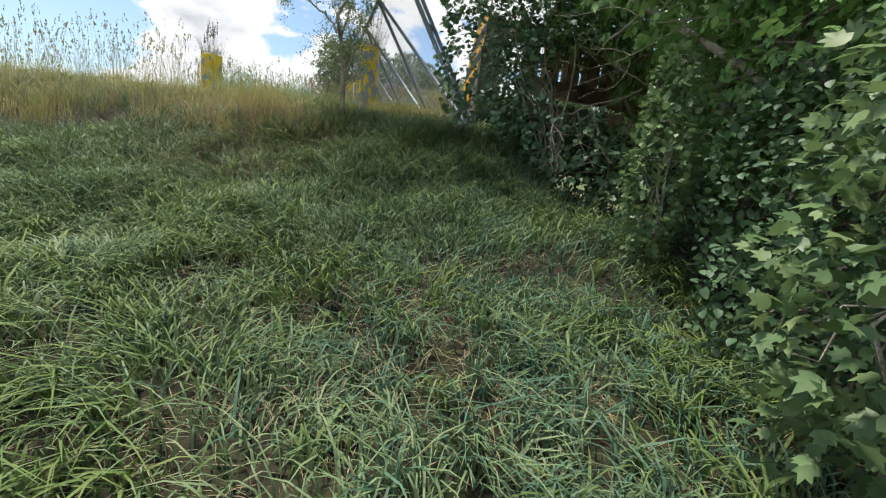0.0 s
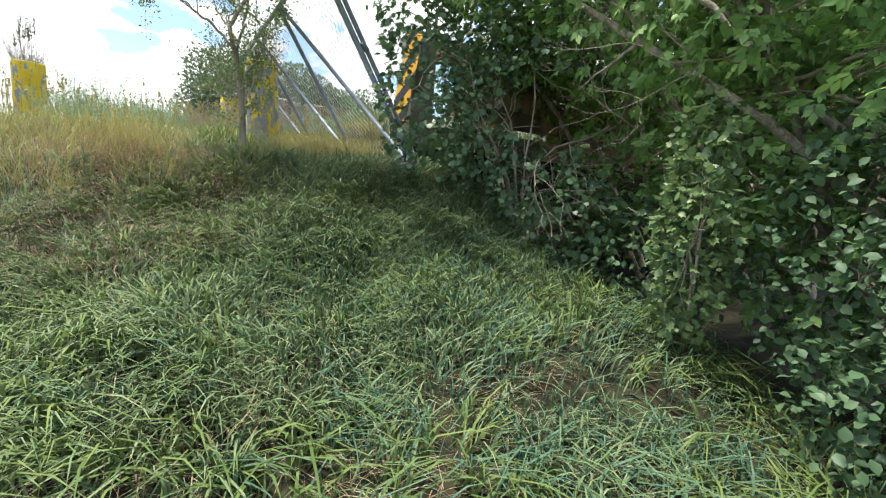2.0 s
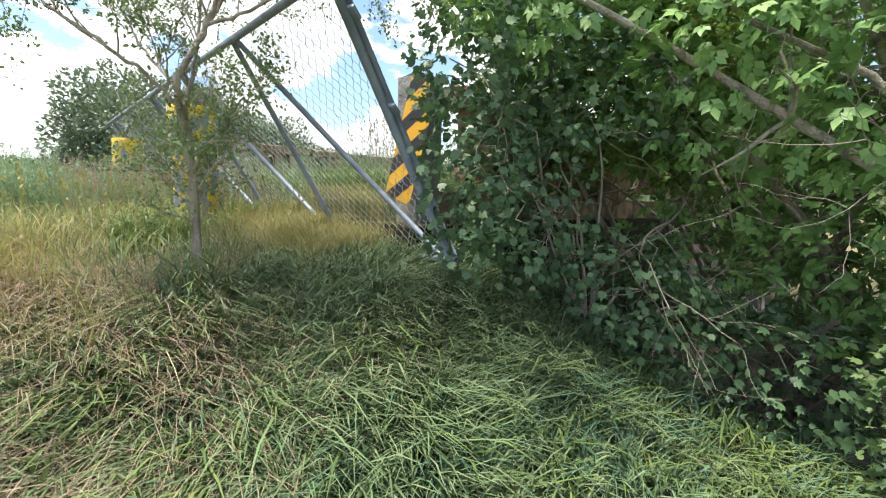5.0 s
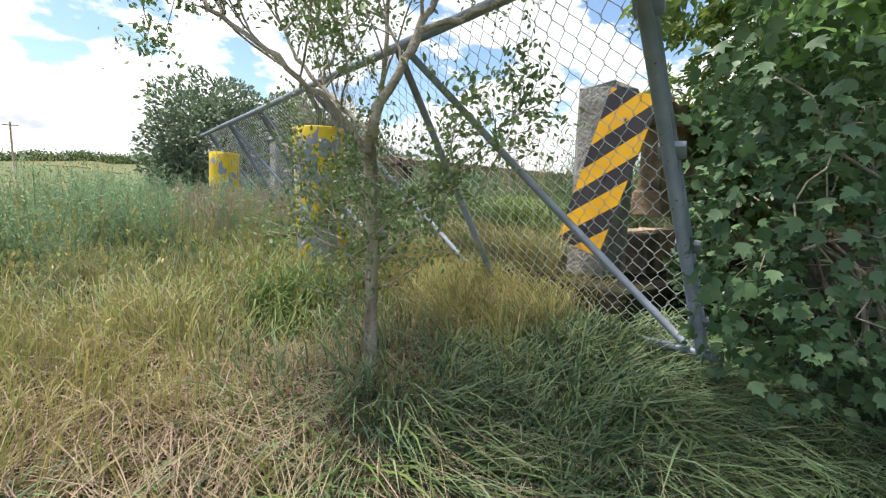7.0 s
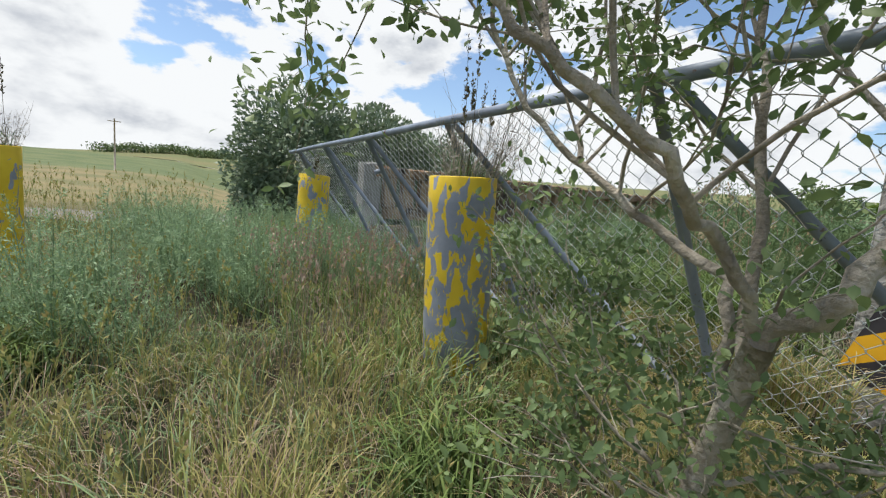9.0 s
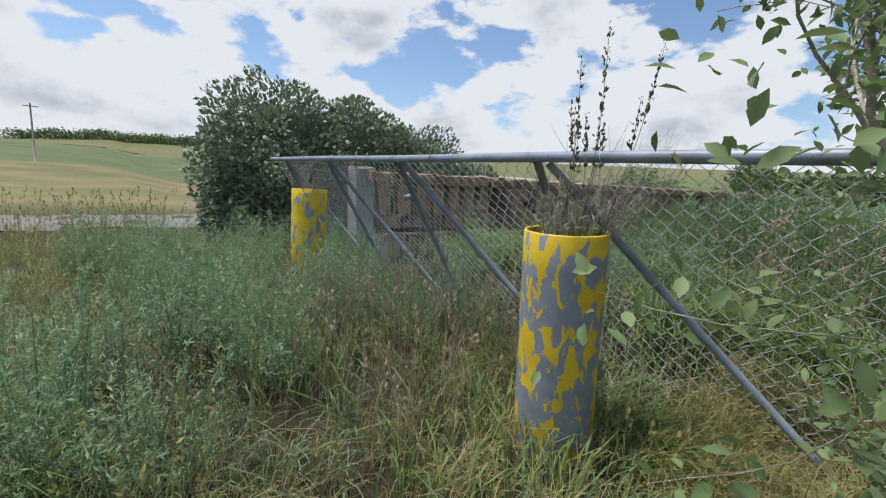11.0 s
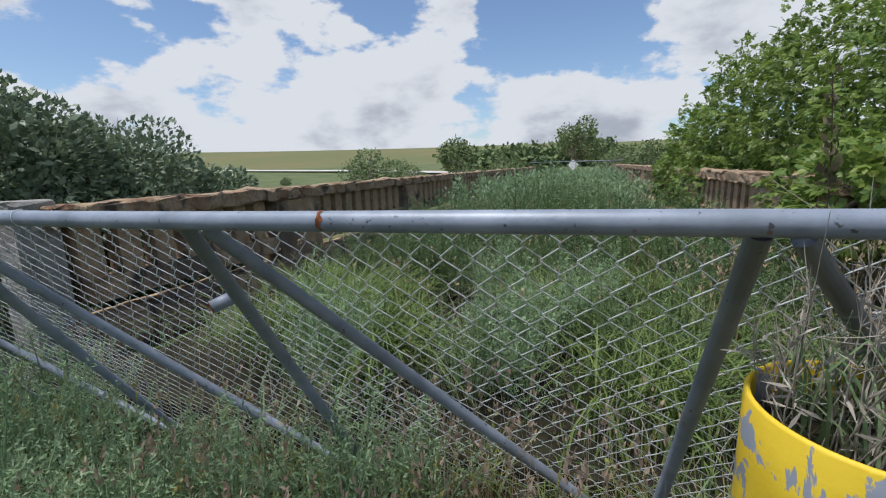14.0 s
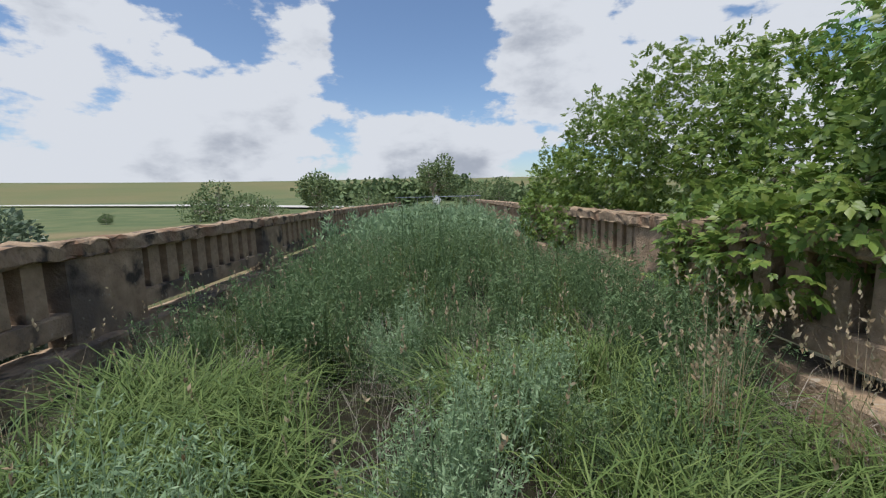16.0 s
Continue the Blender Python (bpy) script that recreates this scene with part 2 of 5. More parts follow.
M_CONC_TOP = material("lichened_concrete", [(0.248, 0.174, 0.113), (0.385, 0.282, 0.188), (0.310, 0.228, 0.160)], 7, 0.97, bump=1.0, bump_scale=28,
                      patch=[(1.8, 0.5, 0.65, (0.20, 0.11, 0.065)), (5.0, 0.52, 0.66, (0.07, 0.058, 0.048))])
M_GRAVEL = material("gravel", [(0.154, 0.140, 0.126), (0.252, 0.238, 0.217)], 30, 0.95, bump=0.7, bump_scale=60)
M_PALE = material("pale_gravel", [(0.45, 0.43, 0.40), (0.58, 0.56, 0.52)], 4, 0.95)


def paint_material():
    m = material("worn_yellow_paint", [(0.62, 0.42, 0.02), (0.78, 0.56, 0.04)], 6, 0.55, bump=0.07, bump_scale=70)
    nt = m.node_tree
    N, L = nt.nodes, nt.links
    b = N["Principled BSDF"]
    old = b.inputs["Base Color"].links[0].from_socket
    tc = N.new("ShaderNodeTexCoord")
    info = N.new("ShaderNodeObjectInfo")
    add = N.new("ShaderNodeVectorMath")
    sc = N.new("ShaderNodeVectorMath")
    sc.operation = "SCALE"
    comb = N.new("ShaderNodeCombineXYZ")
    for i in range(3):
        L.new(info.outputs["Random"], comb.inputs[i])
    L.new(comb.outputs[0], sc.inputs[0])
    sc.inputs["Scale"].default_value = 37.0
    L.new(tc.outputs["Object"], add.inputs[0]), L.new(sc.outputs[0], add.inputs[1])
    n = N.new("ShaderNodeTexNoise")
    n.inputs["Scale"].default_value, n.inputs["Detail"].default_value, n.inputs["Roughness"].default_value = 12.0, 9, 0.58
    n.inputs["Distortion"].default_value = 0.5
    st = N.new("ShaderNodeMapping")
    st.inputs["Scale"].default_value = (1.0, 1.0, 0.5)
    L.new(add.outputs[0], st.inputs[0]), L.new(st.outputs[0], n.inputs["Vector"])
    # the rim keeps its paint
    sep = N.new("ShaderNodeSeparateXYZ")
    L.new(tc.outputs["Object"], sep.inputs[0])
    rim = N.new("ShaderNodeMapRange")
    rim.inputs[1].default_value, rim.inputs[2].default_value, rim.inputs[3].default_value, rim.inputs[4].default_value = 0.95, 1.06, 0.0, 0.13
    L.new(sep.outputs[2], rim.inputs[0])
    sub = N.new("ShaderNodeMath")
    sub.operation = "SUBTRACT"
    L.new(n.outputs["Fac"], sub.inputs[0]), L.new(rim.outputs[0], sub.inputs[1])
    cut = N.new("ShaderNodeMapRange")
    cut.inputs[1].default_value, cut.inputs[2].default_value = 0.0, 0.01
    # how far each tube has flaked is kept in its object colour
    wear = N.new("ShaderNodeSeparateColor")
    L.new(info.outputs["Color"], wear.inputs[0])
    less = N.new("ShaderNodeMath")
    less.operation = "SUBTRACT"
    L.new(sub.outputs[0], less.inputs[0]), L.new(wear.outputs[0], less.inputs[1])
    L.new(less.outputs[0], cut.inputs[0])
    mx = N.new("ShaderNodeMix")
    mx.data_type = "RGBA"
    L.new(cut.outputs[0], mx.inputs[0]), L.new(old, mx.inputs[6])
    g = N.new("ShaderNodeTexNoise")
    g.inputs["Scale"].default_value = 12
    gr = N.new("ShaderNodeValToRGB")
    gr.color_ramp.elements[0].color, gr.color_ramp.elements[1].color = (0.18, 0.20, 0.25, 1), (0.33, 0.355, 0.41, 1)
    L.new(tc.outputs["Object"], g.inputs["Vector"]), L.new(g.outputs["Fac"], gr.inputs[0]), L.new(gr.outputs[0], mx.inputs[7])
    L.new(mx.outputs[2], b.inputs["Base Color"])
    return m


M_PAINT = paint_material()
M_SIGN_Y = material("faded_amber_sheeting", [(0.66, 0.33, 0.01), (0.80, 0.43, 0.02)], 5, 0.45, spec=0.4)
M_SIGN_K = material("faded_black_sheeting", [(0.025, 0.022, 0.03), (0.05, 0.045, 0.05)], 6, 0.5)
M_WHITE = material("white_sheeting", [(0.75, 0.75, 0.74), (0.82, 0.82, 0.80)], 4, 0.5)


# ---------------------------------------------------------------- mesh tools
def mesh_np(name, verts, faces, mat, smooth=False):
    """One mesh from arrays: faces is a list of (n, k) index arrays."""
    me = bpy.data.meshes.new(name)
    verts = np.asarray(verts, np.float32)
    me.vertices.add(len(verts))
    me.vertices.foreach_set("co", verts.ravel())
    faces = [np.asarray(f, np.int32) for f in faces if len(f)]
    loops = np.concatenate([f.ravel() for f in faces])
    sizes = np.concatenate([np.full(len(f), f.shape[1], np.int32) for f in faces])
    me.loops.add(len(loops))
    me.loops.foreach_set("vertex_index", loops)
    me.polygons.add(len(sizes))
    me.polygons.foreach_set("loop_start", np.concatenate([[0], np.cumsum(sizes)[:-1]]).astype(np.int32))
    me.polygons.foreach_set("loop_total", sizes)
    if smooth:
        me.polygons.foreach_set("use_smooth", np.ones(len(sizes), bool))
    me.materials.append(mat)
    me.update(calc_edges=True)
    return me


def part(name, me, parent, label=""):
    ob = new(name, me)
    ob.parent = parent
    if label:
        ob["label"] = label
    return ob


def thing(name, label, category, group="", at=(0, 0, 0), kind=""):
    ob = new(name)
    ob.location = at
    return tagged(ob, label, category, group, kind)


def bm_mesh(name, bm, mat, smooth=False):
    me = bpy.data.meshes.new(name)
    for f in bm.faces:
        f.smooth = smooth
    bm.to_mesh(me)
    bm.free()
    me.materials.append(mat)
    return me


def box_bm(size, at=(0, 0, 0), bevel=0.0, bm=None):
    own = bm or bmesh.new()
    r = bmesh.ops.create_cube(own, size=1.0, matrix=Matrix.Translation(at) @ Matrix.Diagonal((*size, 1)))
    if bevel:
        es = list({e for v in r["verts"] for e in v.link_edges})
        bmesh.ops.bevel(own, geom=es, offset=bevel, segments=2, affect="EDGES", profile=0.6)
    return own


def pipe_arrays(points, radius, sides=10, caps=True):
    """A tube through points; radius a number or one a point."""
    P = np.asarray(points, float)
    n = len(P)
    rad = np.broadcast_to(np.asarray(radius, float), (n,))
    tan = np.gradient(P, axis=0)
    tan /= np.linalg.norm(tan, axis=1)[:, None] + 1e-9
    ref = np.array([0, 0, 1.0]) if abs(tan[0, 2]) < 0.9 else np.array([1.0, 0, 0])
    a = np.cross(tan, ref)
    a /= np.linalg.norm(a, axis=1)[:, None] + 1e-9
    b = np.cross(tan, a)
    ang = np.arange(sides) * 2 * np.pi / sides
    V = (P[:, None] + rad[:, None, None] * (np.cos(ang)[None, :, None] * a[:, None] + np.sin(ang)[None, :, None] * b[:, None])).reshape(-1, 3)
    i = np.arange(n - 1)[:, None] * sides
    j, k = np.arange(sides)[None], (np.arange(sides)[None] + 1) % sides
    Q = np.stack([i + j, i + k, i + sides + k, i + sides + j], -1).reshape(-1, 4)
    faces = [Q]
    if caps:
        faces += [np.arange(sides)[None], (np.arange(sides)[::-1] + (n - 1) * sides)[None]]
    return V, faces


def join_arrays(items):
    V, by, off = [], {}, 0
    for v, fs in items:
        V.append(v)
        for f in fs:
            by.setdefault(f.shape[1], []).append(f + off)
        off += len(v)
    return np.concatenate(V), [np.concatenate(f) for f in by.values()]


def pipe(name, points, radius, mat, parent, label="", sides=14):
    V, F = pipe_arrays(points, radius, sides)
    return part(name, mesh_np(name, V, F, mat, True), parent, label)


def unit(v):
    return v / (np.linalg.norm(v, axis=-1, keepdims=True) + 1e-9)


def scatter(template, at, along, normal, size):
    """Copies of a leaf template (verts with y along the leaf, z its upper side) at points, as arrays."""
    tv, tf = template
    y = unit(along)
    x = unit(np.cross(y, normal))
    z = np.cross(x, y)
    s = np.broadcast_to(np.asarray(size, float), (len(at),))[:, None, None]
    V = at[:, None] + s * (tv[None, :, 0, None] * x[:, None] + tv[None, :, 1, None] * y[:, None] + tv[None, :, 2, None] * z[:, None])
    off = (np.arange(len(at)) * len(tv))[:, None, None]
    return V.reshape(-1, 3), [(f[None] + off).reshape(-1, f.shape[1]) for f in tf]


def leaf_oval(w=0.34, fold=0.10):
    v = np.array([(0, 0, 0), (-w, 0.35, fold), (-w * 0.9, 0.68, fold * 0.8), (0, 1, -0.08), (w * 0.9, 0.68, fold * 0.8), (w, 0.35, fold), (0, 0.5, 0)])
    return v, [np.array([(0, 6, 1), (1, 6, 2), (2, 6, 3), (3, 6, 4), (4, 6, 5), (5, 6, 0)])]


def leaf_narrow(w=0.11):
    v = np.array([(0, 0, 0), (-w, 0.45, 0.03), (0, 1, -0.06), (w, 0.45, 0.03)])
    return v, [np.array([(0, 3, 1), (1, 3, 2)])]


def leaf_lobed():
    rim = [(0, 0, 0), (-0.22, 0.05, 0.02), (-0.46, 0.30, 0.02), (-0.30, 0.42, 0.03), (-0.42, 0.72, -0.02), (-0.16, 0.66, 0.04), (0, 1.05, -0.08),
           (0.16, 0.66, 0.04), (0.42, 0.72, -0.02), (0.30, 0.42, 0.03), (0.46, 0.30, 0.02), (0.22, 0.05, 0.02), (0, 0.42, -0.02)]
    return np.array(rim), [np.array([(i, (i + 1) % 12, 12) for i in range(12)])]


def leaf_compound(rng, n=5):
    """A feathered leaf of a few toothed leaflets on one stalk."""
    items = []
    for k in range(n):
        side = 0 if k == n - 1 else (-1 if k % 2 else 1)
        base = np.array([0, 0.25 + 0.25 * (k // 2), 0.0]) if side else np.array([0, 0.62, 0])
        d = unit(np.array([side * 0.85, 0.62 if side else 1.0, -0.12]))
        ln = 0.52 if side else 0.62
        w = 0.17
        u = unit(np.cross(d, (0, 0, 1)))
        pts = [base, base + d * ln * 0.45 - u * w, base + d * ln * 0.74 - u * w * 0.55, base + d * ln - np.array([0, 0, 0.07]), base + d * ln * 0.45 + u * w]
        items.append((np.array(pts), [np.array([(0, i, i + 1) for i in range(1, 4)])]))
    return join_arrays(items)


def blades(base, height, lean, width, rng, bend=1.0):
    """Grass blades: ribbons that taper and droop. lean: horizontal vectors by which the tips shift."""
    n = len(base)
    side = np.stack([-lean[:, 1], lean[:, 0], np.zeros(n)], -1) + rng.normal(0, 0.25, (n, 3)) * [1, 1, 0]
    side = unit(side) * width[:, None]
    lean3 = np.concatenate([lean, np.zeros((n, 1))], 1)
    rows = []
    for f, w in ((0.0, 1.0), (0.4, 0.9), (0.75, 0.6)):
        c = base + lean3 * (f ** 1.8) + np.array([0, 0, 1.0]) * (height * (f - 0.38 * bend * f ** 3))[:, None]
        rows += [c - side * w, c + side * w]
    tip = base + lean3 + np.array([0, 0, 1.0]) * (height * (1 - 0.38 * bend))[:, None]
    V = np.stack(rows + [tip], 1).reshape(-1, 3)
    o = (np.arange(n) * 7)[:, None]
    Q = np.concatenate([o + np.array([[0, 1, 3, 2]]), o + np.array([[2, 3, 5, 4]])])
    return V, [Q, o + np.array([[4, 5, 6]])]


# ---------------------------------------------------------------- ground
U_KNOTS = [-50, 1, 2.5, 3, 3.2, 3.5, 4, 4.5, 5, 5.5, 6.5, 8, 9, 12, 20, 60]
Z_KNOTS = [0, 0, -0.16, -0.32, -0.41, -0.58, -0.79, -1.0, -1.15, -1.37, -1.6, -1.95, -2.15, -2.6, -3, -3]
DECK_Z = 0.05


def wobble(x, y):
    return 0.05 * np.sin(1.9 * x + 0.6) * np.sin(1.6 * y + 1.1) + 0.03 * np.sin(4.3 * x - 1.0) * np.sin(3.7 * y + 0.4) + 0.015 * np.sin(9.1 * x + 2.1 * y)


def ground_z(x, y):
    """Height of the soil: the road bank, the gully under the bridge, the meadow beyond and the rise to the far fields."""
    x, y = np.asarray(x, float), np.asarray(y, float)
    z = np.interp(x - 0.35 * (np.clip(y, -8, 2) + 0.5), U_KNOTS, Z_KNOTS) - 0.1
    left = np.clip((-4.6 - x) / 5.0, 0, 1)
    z = z - 0.75 * left * left * (3 - 2 * left)
    f = lambda a, b, v: np.clip((v - a) / (b - a), 0, 1) ** 2 * (3 - 2 * np.clip((v - a) / (b - a), 0, 1))  # noqa: E731
    gully = f(1.0, 4.5, y) * (1 - f(29.0, 35.0, y))
    side = 1 - f(7, 16, -x - 4)
    z = z - 1.9 * gully * side * (1 - 0.7 * f(3.5, 6.0, x))
    far = np.hypot(x, y)
    z = z - 0.9 * f(12, 40, far) * f(-2, 6, y) * (1 - f(34, 38, y) * (np.abs(x) < 7))
    z = z + 5.0 * f(80, 220, far) + 25 * f(225, 620, far) * (0.3 + 0.7 * f(-0.25, 0.1, y / (far + 1)) * (1 - 0.5 * f(0.1, 0.5, x / (far + 1)))) + 12 * f(600, 1400, far)
    z = z + 1.4 * f(30, 90, -x) * f(8, -10, y)
    return z + wobble(x, y) * (0.4 + 0.6 * (far < 60))


def build_ground():
    i = np.arange(-95, 96)
    g = 2.2 * np.sinh(0.0739 * i)
    gx, gy = g + 2.5, g + 1.0
    X, Y = np.meshgrid(gx, gy, indexing="ij")
    V = np.stack([X, Y, ground_z(X, Y)], -1).reshape(-1, 3)
    n = len(gx)
    a = (np.arange(n - 1)[:, None] * n + np.arange(n - 1)[None]).ravel()
    F = np.stack([a, a + n, a + n + 1, a + 1], -1)
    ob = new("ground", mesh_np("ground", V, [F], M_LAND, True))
    tagged(ob, "rough soil and thatch of a grassy road bank, darkened near by for shade", "ground", kind="structure")
    return ob


build_ground()


def strip(name, line, width, mat, label, category, lift=0.03):
    """A flat ribbon that follows the ground along a line of (x, y)."""
    P = np.asarray(line, float)
    t = np.linspace(0, len(P) - 1, 60)
    C = np.stack([np.interp(t, np.arange(len(P)), P[:, k]) for k in (0, 1)], -1)
    d = unit(np.gradient(C, axis=0))
    nrm = np.stack([-d[:, 1], d[:, 0]], -1)
    w = np.linspace(-0.5, 0.5, 7)
    XY = C[:, None] + nrm[:, None] * (w[None, :, None] * width)
    V = np.concatenate([XY, (ground_z(XY[..., 0], XY[..., 1]) + lift)[..., None]], -1).reshape(-1, 3)
    a = (np.arange(59)[:, None] * 7 + np.arange(6)[None]).ravel()
    ob = new(name, mesh_np(name, V, [np.stack([a, a + 1, a + 8, a + 7], -1)], mat, True))
    return tagged(ob, label, category, kind="structure")


strip("road", [(-17, -40), (-16.6, -8), (-16.4, 0), (-18, 5), (-24, 12), (-38, 20)], 4.0, M_GRAVEL, "pale gravel track beyond the bush", "gravel road")
strip("far_road", [(-229, -20), (-197, 72), (-137, 132), (-70, 132), (-29, 118), (12, 122)], 7.0, M_PALE, "pale gravel road across the far fields", "gravel road", lift=0.55)


# ---------------------------------------------------------------- bridge
XL, XR, Y0, Y1, TOP = -3.55, 2.45, 1.0, 33.4, 1.32


def build_deck():
    bm = box_bm((XR - XL + 1.1, Y1 - Y0, 0.55), ((XL + XR) / 2, (Y0 + Y1) / 2, DECK_Z - 0.275), 0.02)
    ob = new("bridge_deck", bm_mesh("bridge_deck", bm, M_SOIL))
    tagged(ob, "overgrown, soil-covered deck of a closed bridge", "bridge deck", kind="structure")
    bm = box_bm((XR - XL + 1.3, 0.6, 3.4), ((XL + XR) / 2, Y0 + 0.3, DECK_Z - 2.27), 0.02)
    box_bm((XR - XL + 1.3, 0.6, 3.4), ((XL + XR) / 2, Y1 - 0.3, DECK_Z - 2.27), 0.02, bm)
    for k in (10.0, 20.0):
        box_bm((XR - XL + 0.4, 0.7, 2.9), ((XL + XR) / 2, k, DECK_Z - 2.02), 0.02, bm)
    ob = new("bridge_support", bm_mesh("bridge_support", bm, M_CONC))
    tagged(ob, "plain concrete abutments and piers under the deck", "bridge pier", kind="structure")


def roughen(me, amount, seed):
    """Worn, uneven faces on a finely cut mesh."""
    rng = np.random.default_rng(seed)
    co = np.empty(len(me.vertices) * 3, np.float32)
    me.vertices.foreach_get("co", co)
    co = co.reshape(-1, 3)
    co += rng.normal(0, amount, co.shape)
    me.vertices.foreach_set("co", co.ravel())
    return me


def long_bar(name, size, cuts, mat, bevel, rough, seed):
    """A bar along y that is cut into short lengths so that its edges can be worn."""
    bm = box_bm(size, (0, 0, 0), bevel)
    for i in range(1, cuts):
        y = -size[1] / 2 + size[1] * i / cuts
        bmesh.ops.bisect_plane(bm, geom=bm.verts[:] + bm.edges[:] + bm.faces[:], plane_co=(0, y, 0), plane_no=(0, 1, 0))
    return roughen(bm_mesh(name, bm, mat), rough, seed)


BAY = 4.2
SLOT = 0.335


def baluster_mesh():
    bm = box_bm((0.17, 0.205, 0.52), (0, 0, 0.26), 0.018)
    return roughen(bm_mesh("baluster", bm, M_CONC), 0.004, 5)


CAP = long_bar("cap", (0.34, BAY - 0.01, 0.16), 26, M_CONC_TOP, 0.03, 0.011, 1)
RAIL = long_bar("base_rail", (0.24, BAY - 0.62, 0.20), 16, M_CONC, 0.02, 0.006, 2)
CURB = long_bar("curb", (0.42, BAY - 0.01, 0.35), 20, M_CONC, 0.04, 0.008, 3)
BLOCK = long_bar("post_block", (0.27, 1.0, 0.92), 6, M_CONC, 0.02, 0.006, 4)
BALUSTER = baluster_mesh()


def parapet(side, x, first):
    """One concrete parapet: bays of balusters between solid blocks, on a curb with a drain gap under the rail."""
    top = thing("parapet", "weathered concrete parapet with open balusters, stained and mossy", "parapet", "parapets of the bridge", (x, 0, 0))
    y = first
    while y < Y1:
        lo = max(y, 1.25 if side < 0 else 1.72)                       # the first bay is cut short by the road's end
        share = (y + BAY - lo) / BAY
        mid = (lo + y + BAY) / 2
        for piece, me, px, pz, lab in (("cap", CAP, 0, TOP - 0.08, "lichen-covered concrete cap"), ("base_rail", RAIL, 0, 0.57, ""), ("curb", CURB, -side * 0.06, 0.175, "")):
            c = part(piece, me, top, lab)
            c.location, c.scale = (px, mid, pz), (1, share, 1)
        if y > 1.3:
            b = part("post_block", BLOCK, top)
            b.location = (0, y, 0.71)
        for i in range(9):
            by = y + BAY / 2 + (i - 4) * SLOT
            if by > (1.4 if side < 0 else 1.85):
                bl = part("baluster", BALUSTER, top)
                bl.location = (0, by, 0.66)
        y += BAY
    return top


build_deck()
parapet(-1, XL - 0.12, 0.1)
right_parapet = parapet(1, XR + 0.12, 1.0)


def end_pylon(x, y):
    ob = thing("parapet_end_post", "grey concrete end post of the bridge parapet", "end post", at=(x, y, -0.4))
    part("shaft", roughen(bm_mesh("shaft", box_bm((0.30, 0.30, 1.77), (0, 0, 0.885), 0.03), M_POST), 0.006, 9), ob)
    return ob


end_pylon(2.475, 1.49)
end_pylon(XL - 0.235, 1.22)


def hazard_marker(x, y, z):
    """A tall board with slanting amber and black bands, battered, bolted to the end post."""
    w, h, rise, band = 0.335, 1.05, 0.36, 0.165
    ob = thing("hazard_marker", "amber and black striped hazard board before a concrete post", "road sign", at=(x, y, z))
    ob.rotation_euler = (radians(-1), radians(17), radians(3))
    part("backing", bm_mesh("backing", box_bm((w, 0.006, h), (0, 0, 0), 0.002), M_PIPE), ob, "thin grey sheet backing")
    for i in range(-6, 3):
        z0 = h / 2 - rise - 0.02 + i * band
        bm = bmesh.new()
        f = bm.faces.new([bm.verts.new((px, -0.0075, pz)) for px, pz in ((-w / 2, z0), (w / 2, z0 + rise), (w / 2, z0 + rise + band), (-w / 2, z0 + band))])
        for lim in (-1, 1):
            bmesh.ops.bisect_plane(bm, geom=bm.verts[:] + bm.edges[:] + bm.faces[:], plane_co=(0, 0, lim * h / 2), plane_no=(0, 0, lim), clear_outer=True)
        if not bm.faces:
            bm.free()
            continue
        ex = bmesh.ops.extrude_face_region(bm, geom=bm.faces[:])
        bmesh.ops.translate(bm, vec=(0, 0.002, 0), verts=[v for v in ex["geom"] if isinstance(v, bmesh.types.BMVert)])
        bmesh.ops.recalc_face_normals(bm, faces=bm.faces[:])
        amber = i % 2 == 0
        part("stripe", bm_mesh("stripe", bm, M_SIGN_Y if amber else M_SIGN_K), ob, "amber band" if amber else "black band")
    for bz in (-0.36, 0.0, 0.36):
        bolt = bmesh.new()
        bmesh.ops.create_cone(bolt, cap_ends=True, segments=8, radius1=0.011, radius2=0.009, depth=0.012, matrix=Matrix.Translation((0.0, -0.013, bz)) @ Matrix.Rotation(radians(90), 4, "X"))
        part("bolt", bm_mesh("bolt", bolt, M_PIPE), ob, "small grey bolt head")
    return ob


hazard_marker(2.637, 1.255, 0.755)


# ---------------------------------------------------------------- fence
FN = np.array([0.0, 0.97, -1.575])
FN = FN / np.linalg.norm(FN)          # down the leaning face
RAIL_Z, SLANT = 1.40, 1.85


def on_fence(x, s):
    """A point of the leaning face: x along the rail, s metres down from the top rail."""
    return np.array([x, 0, RAIL_Z]) + FN * s


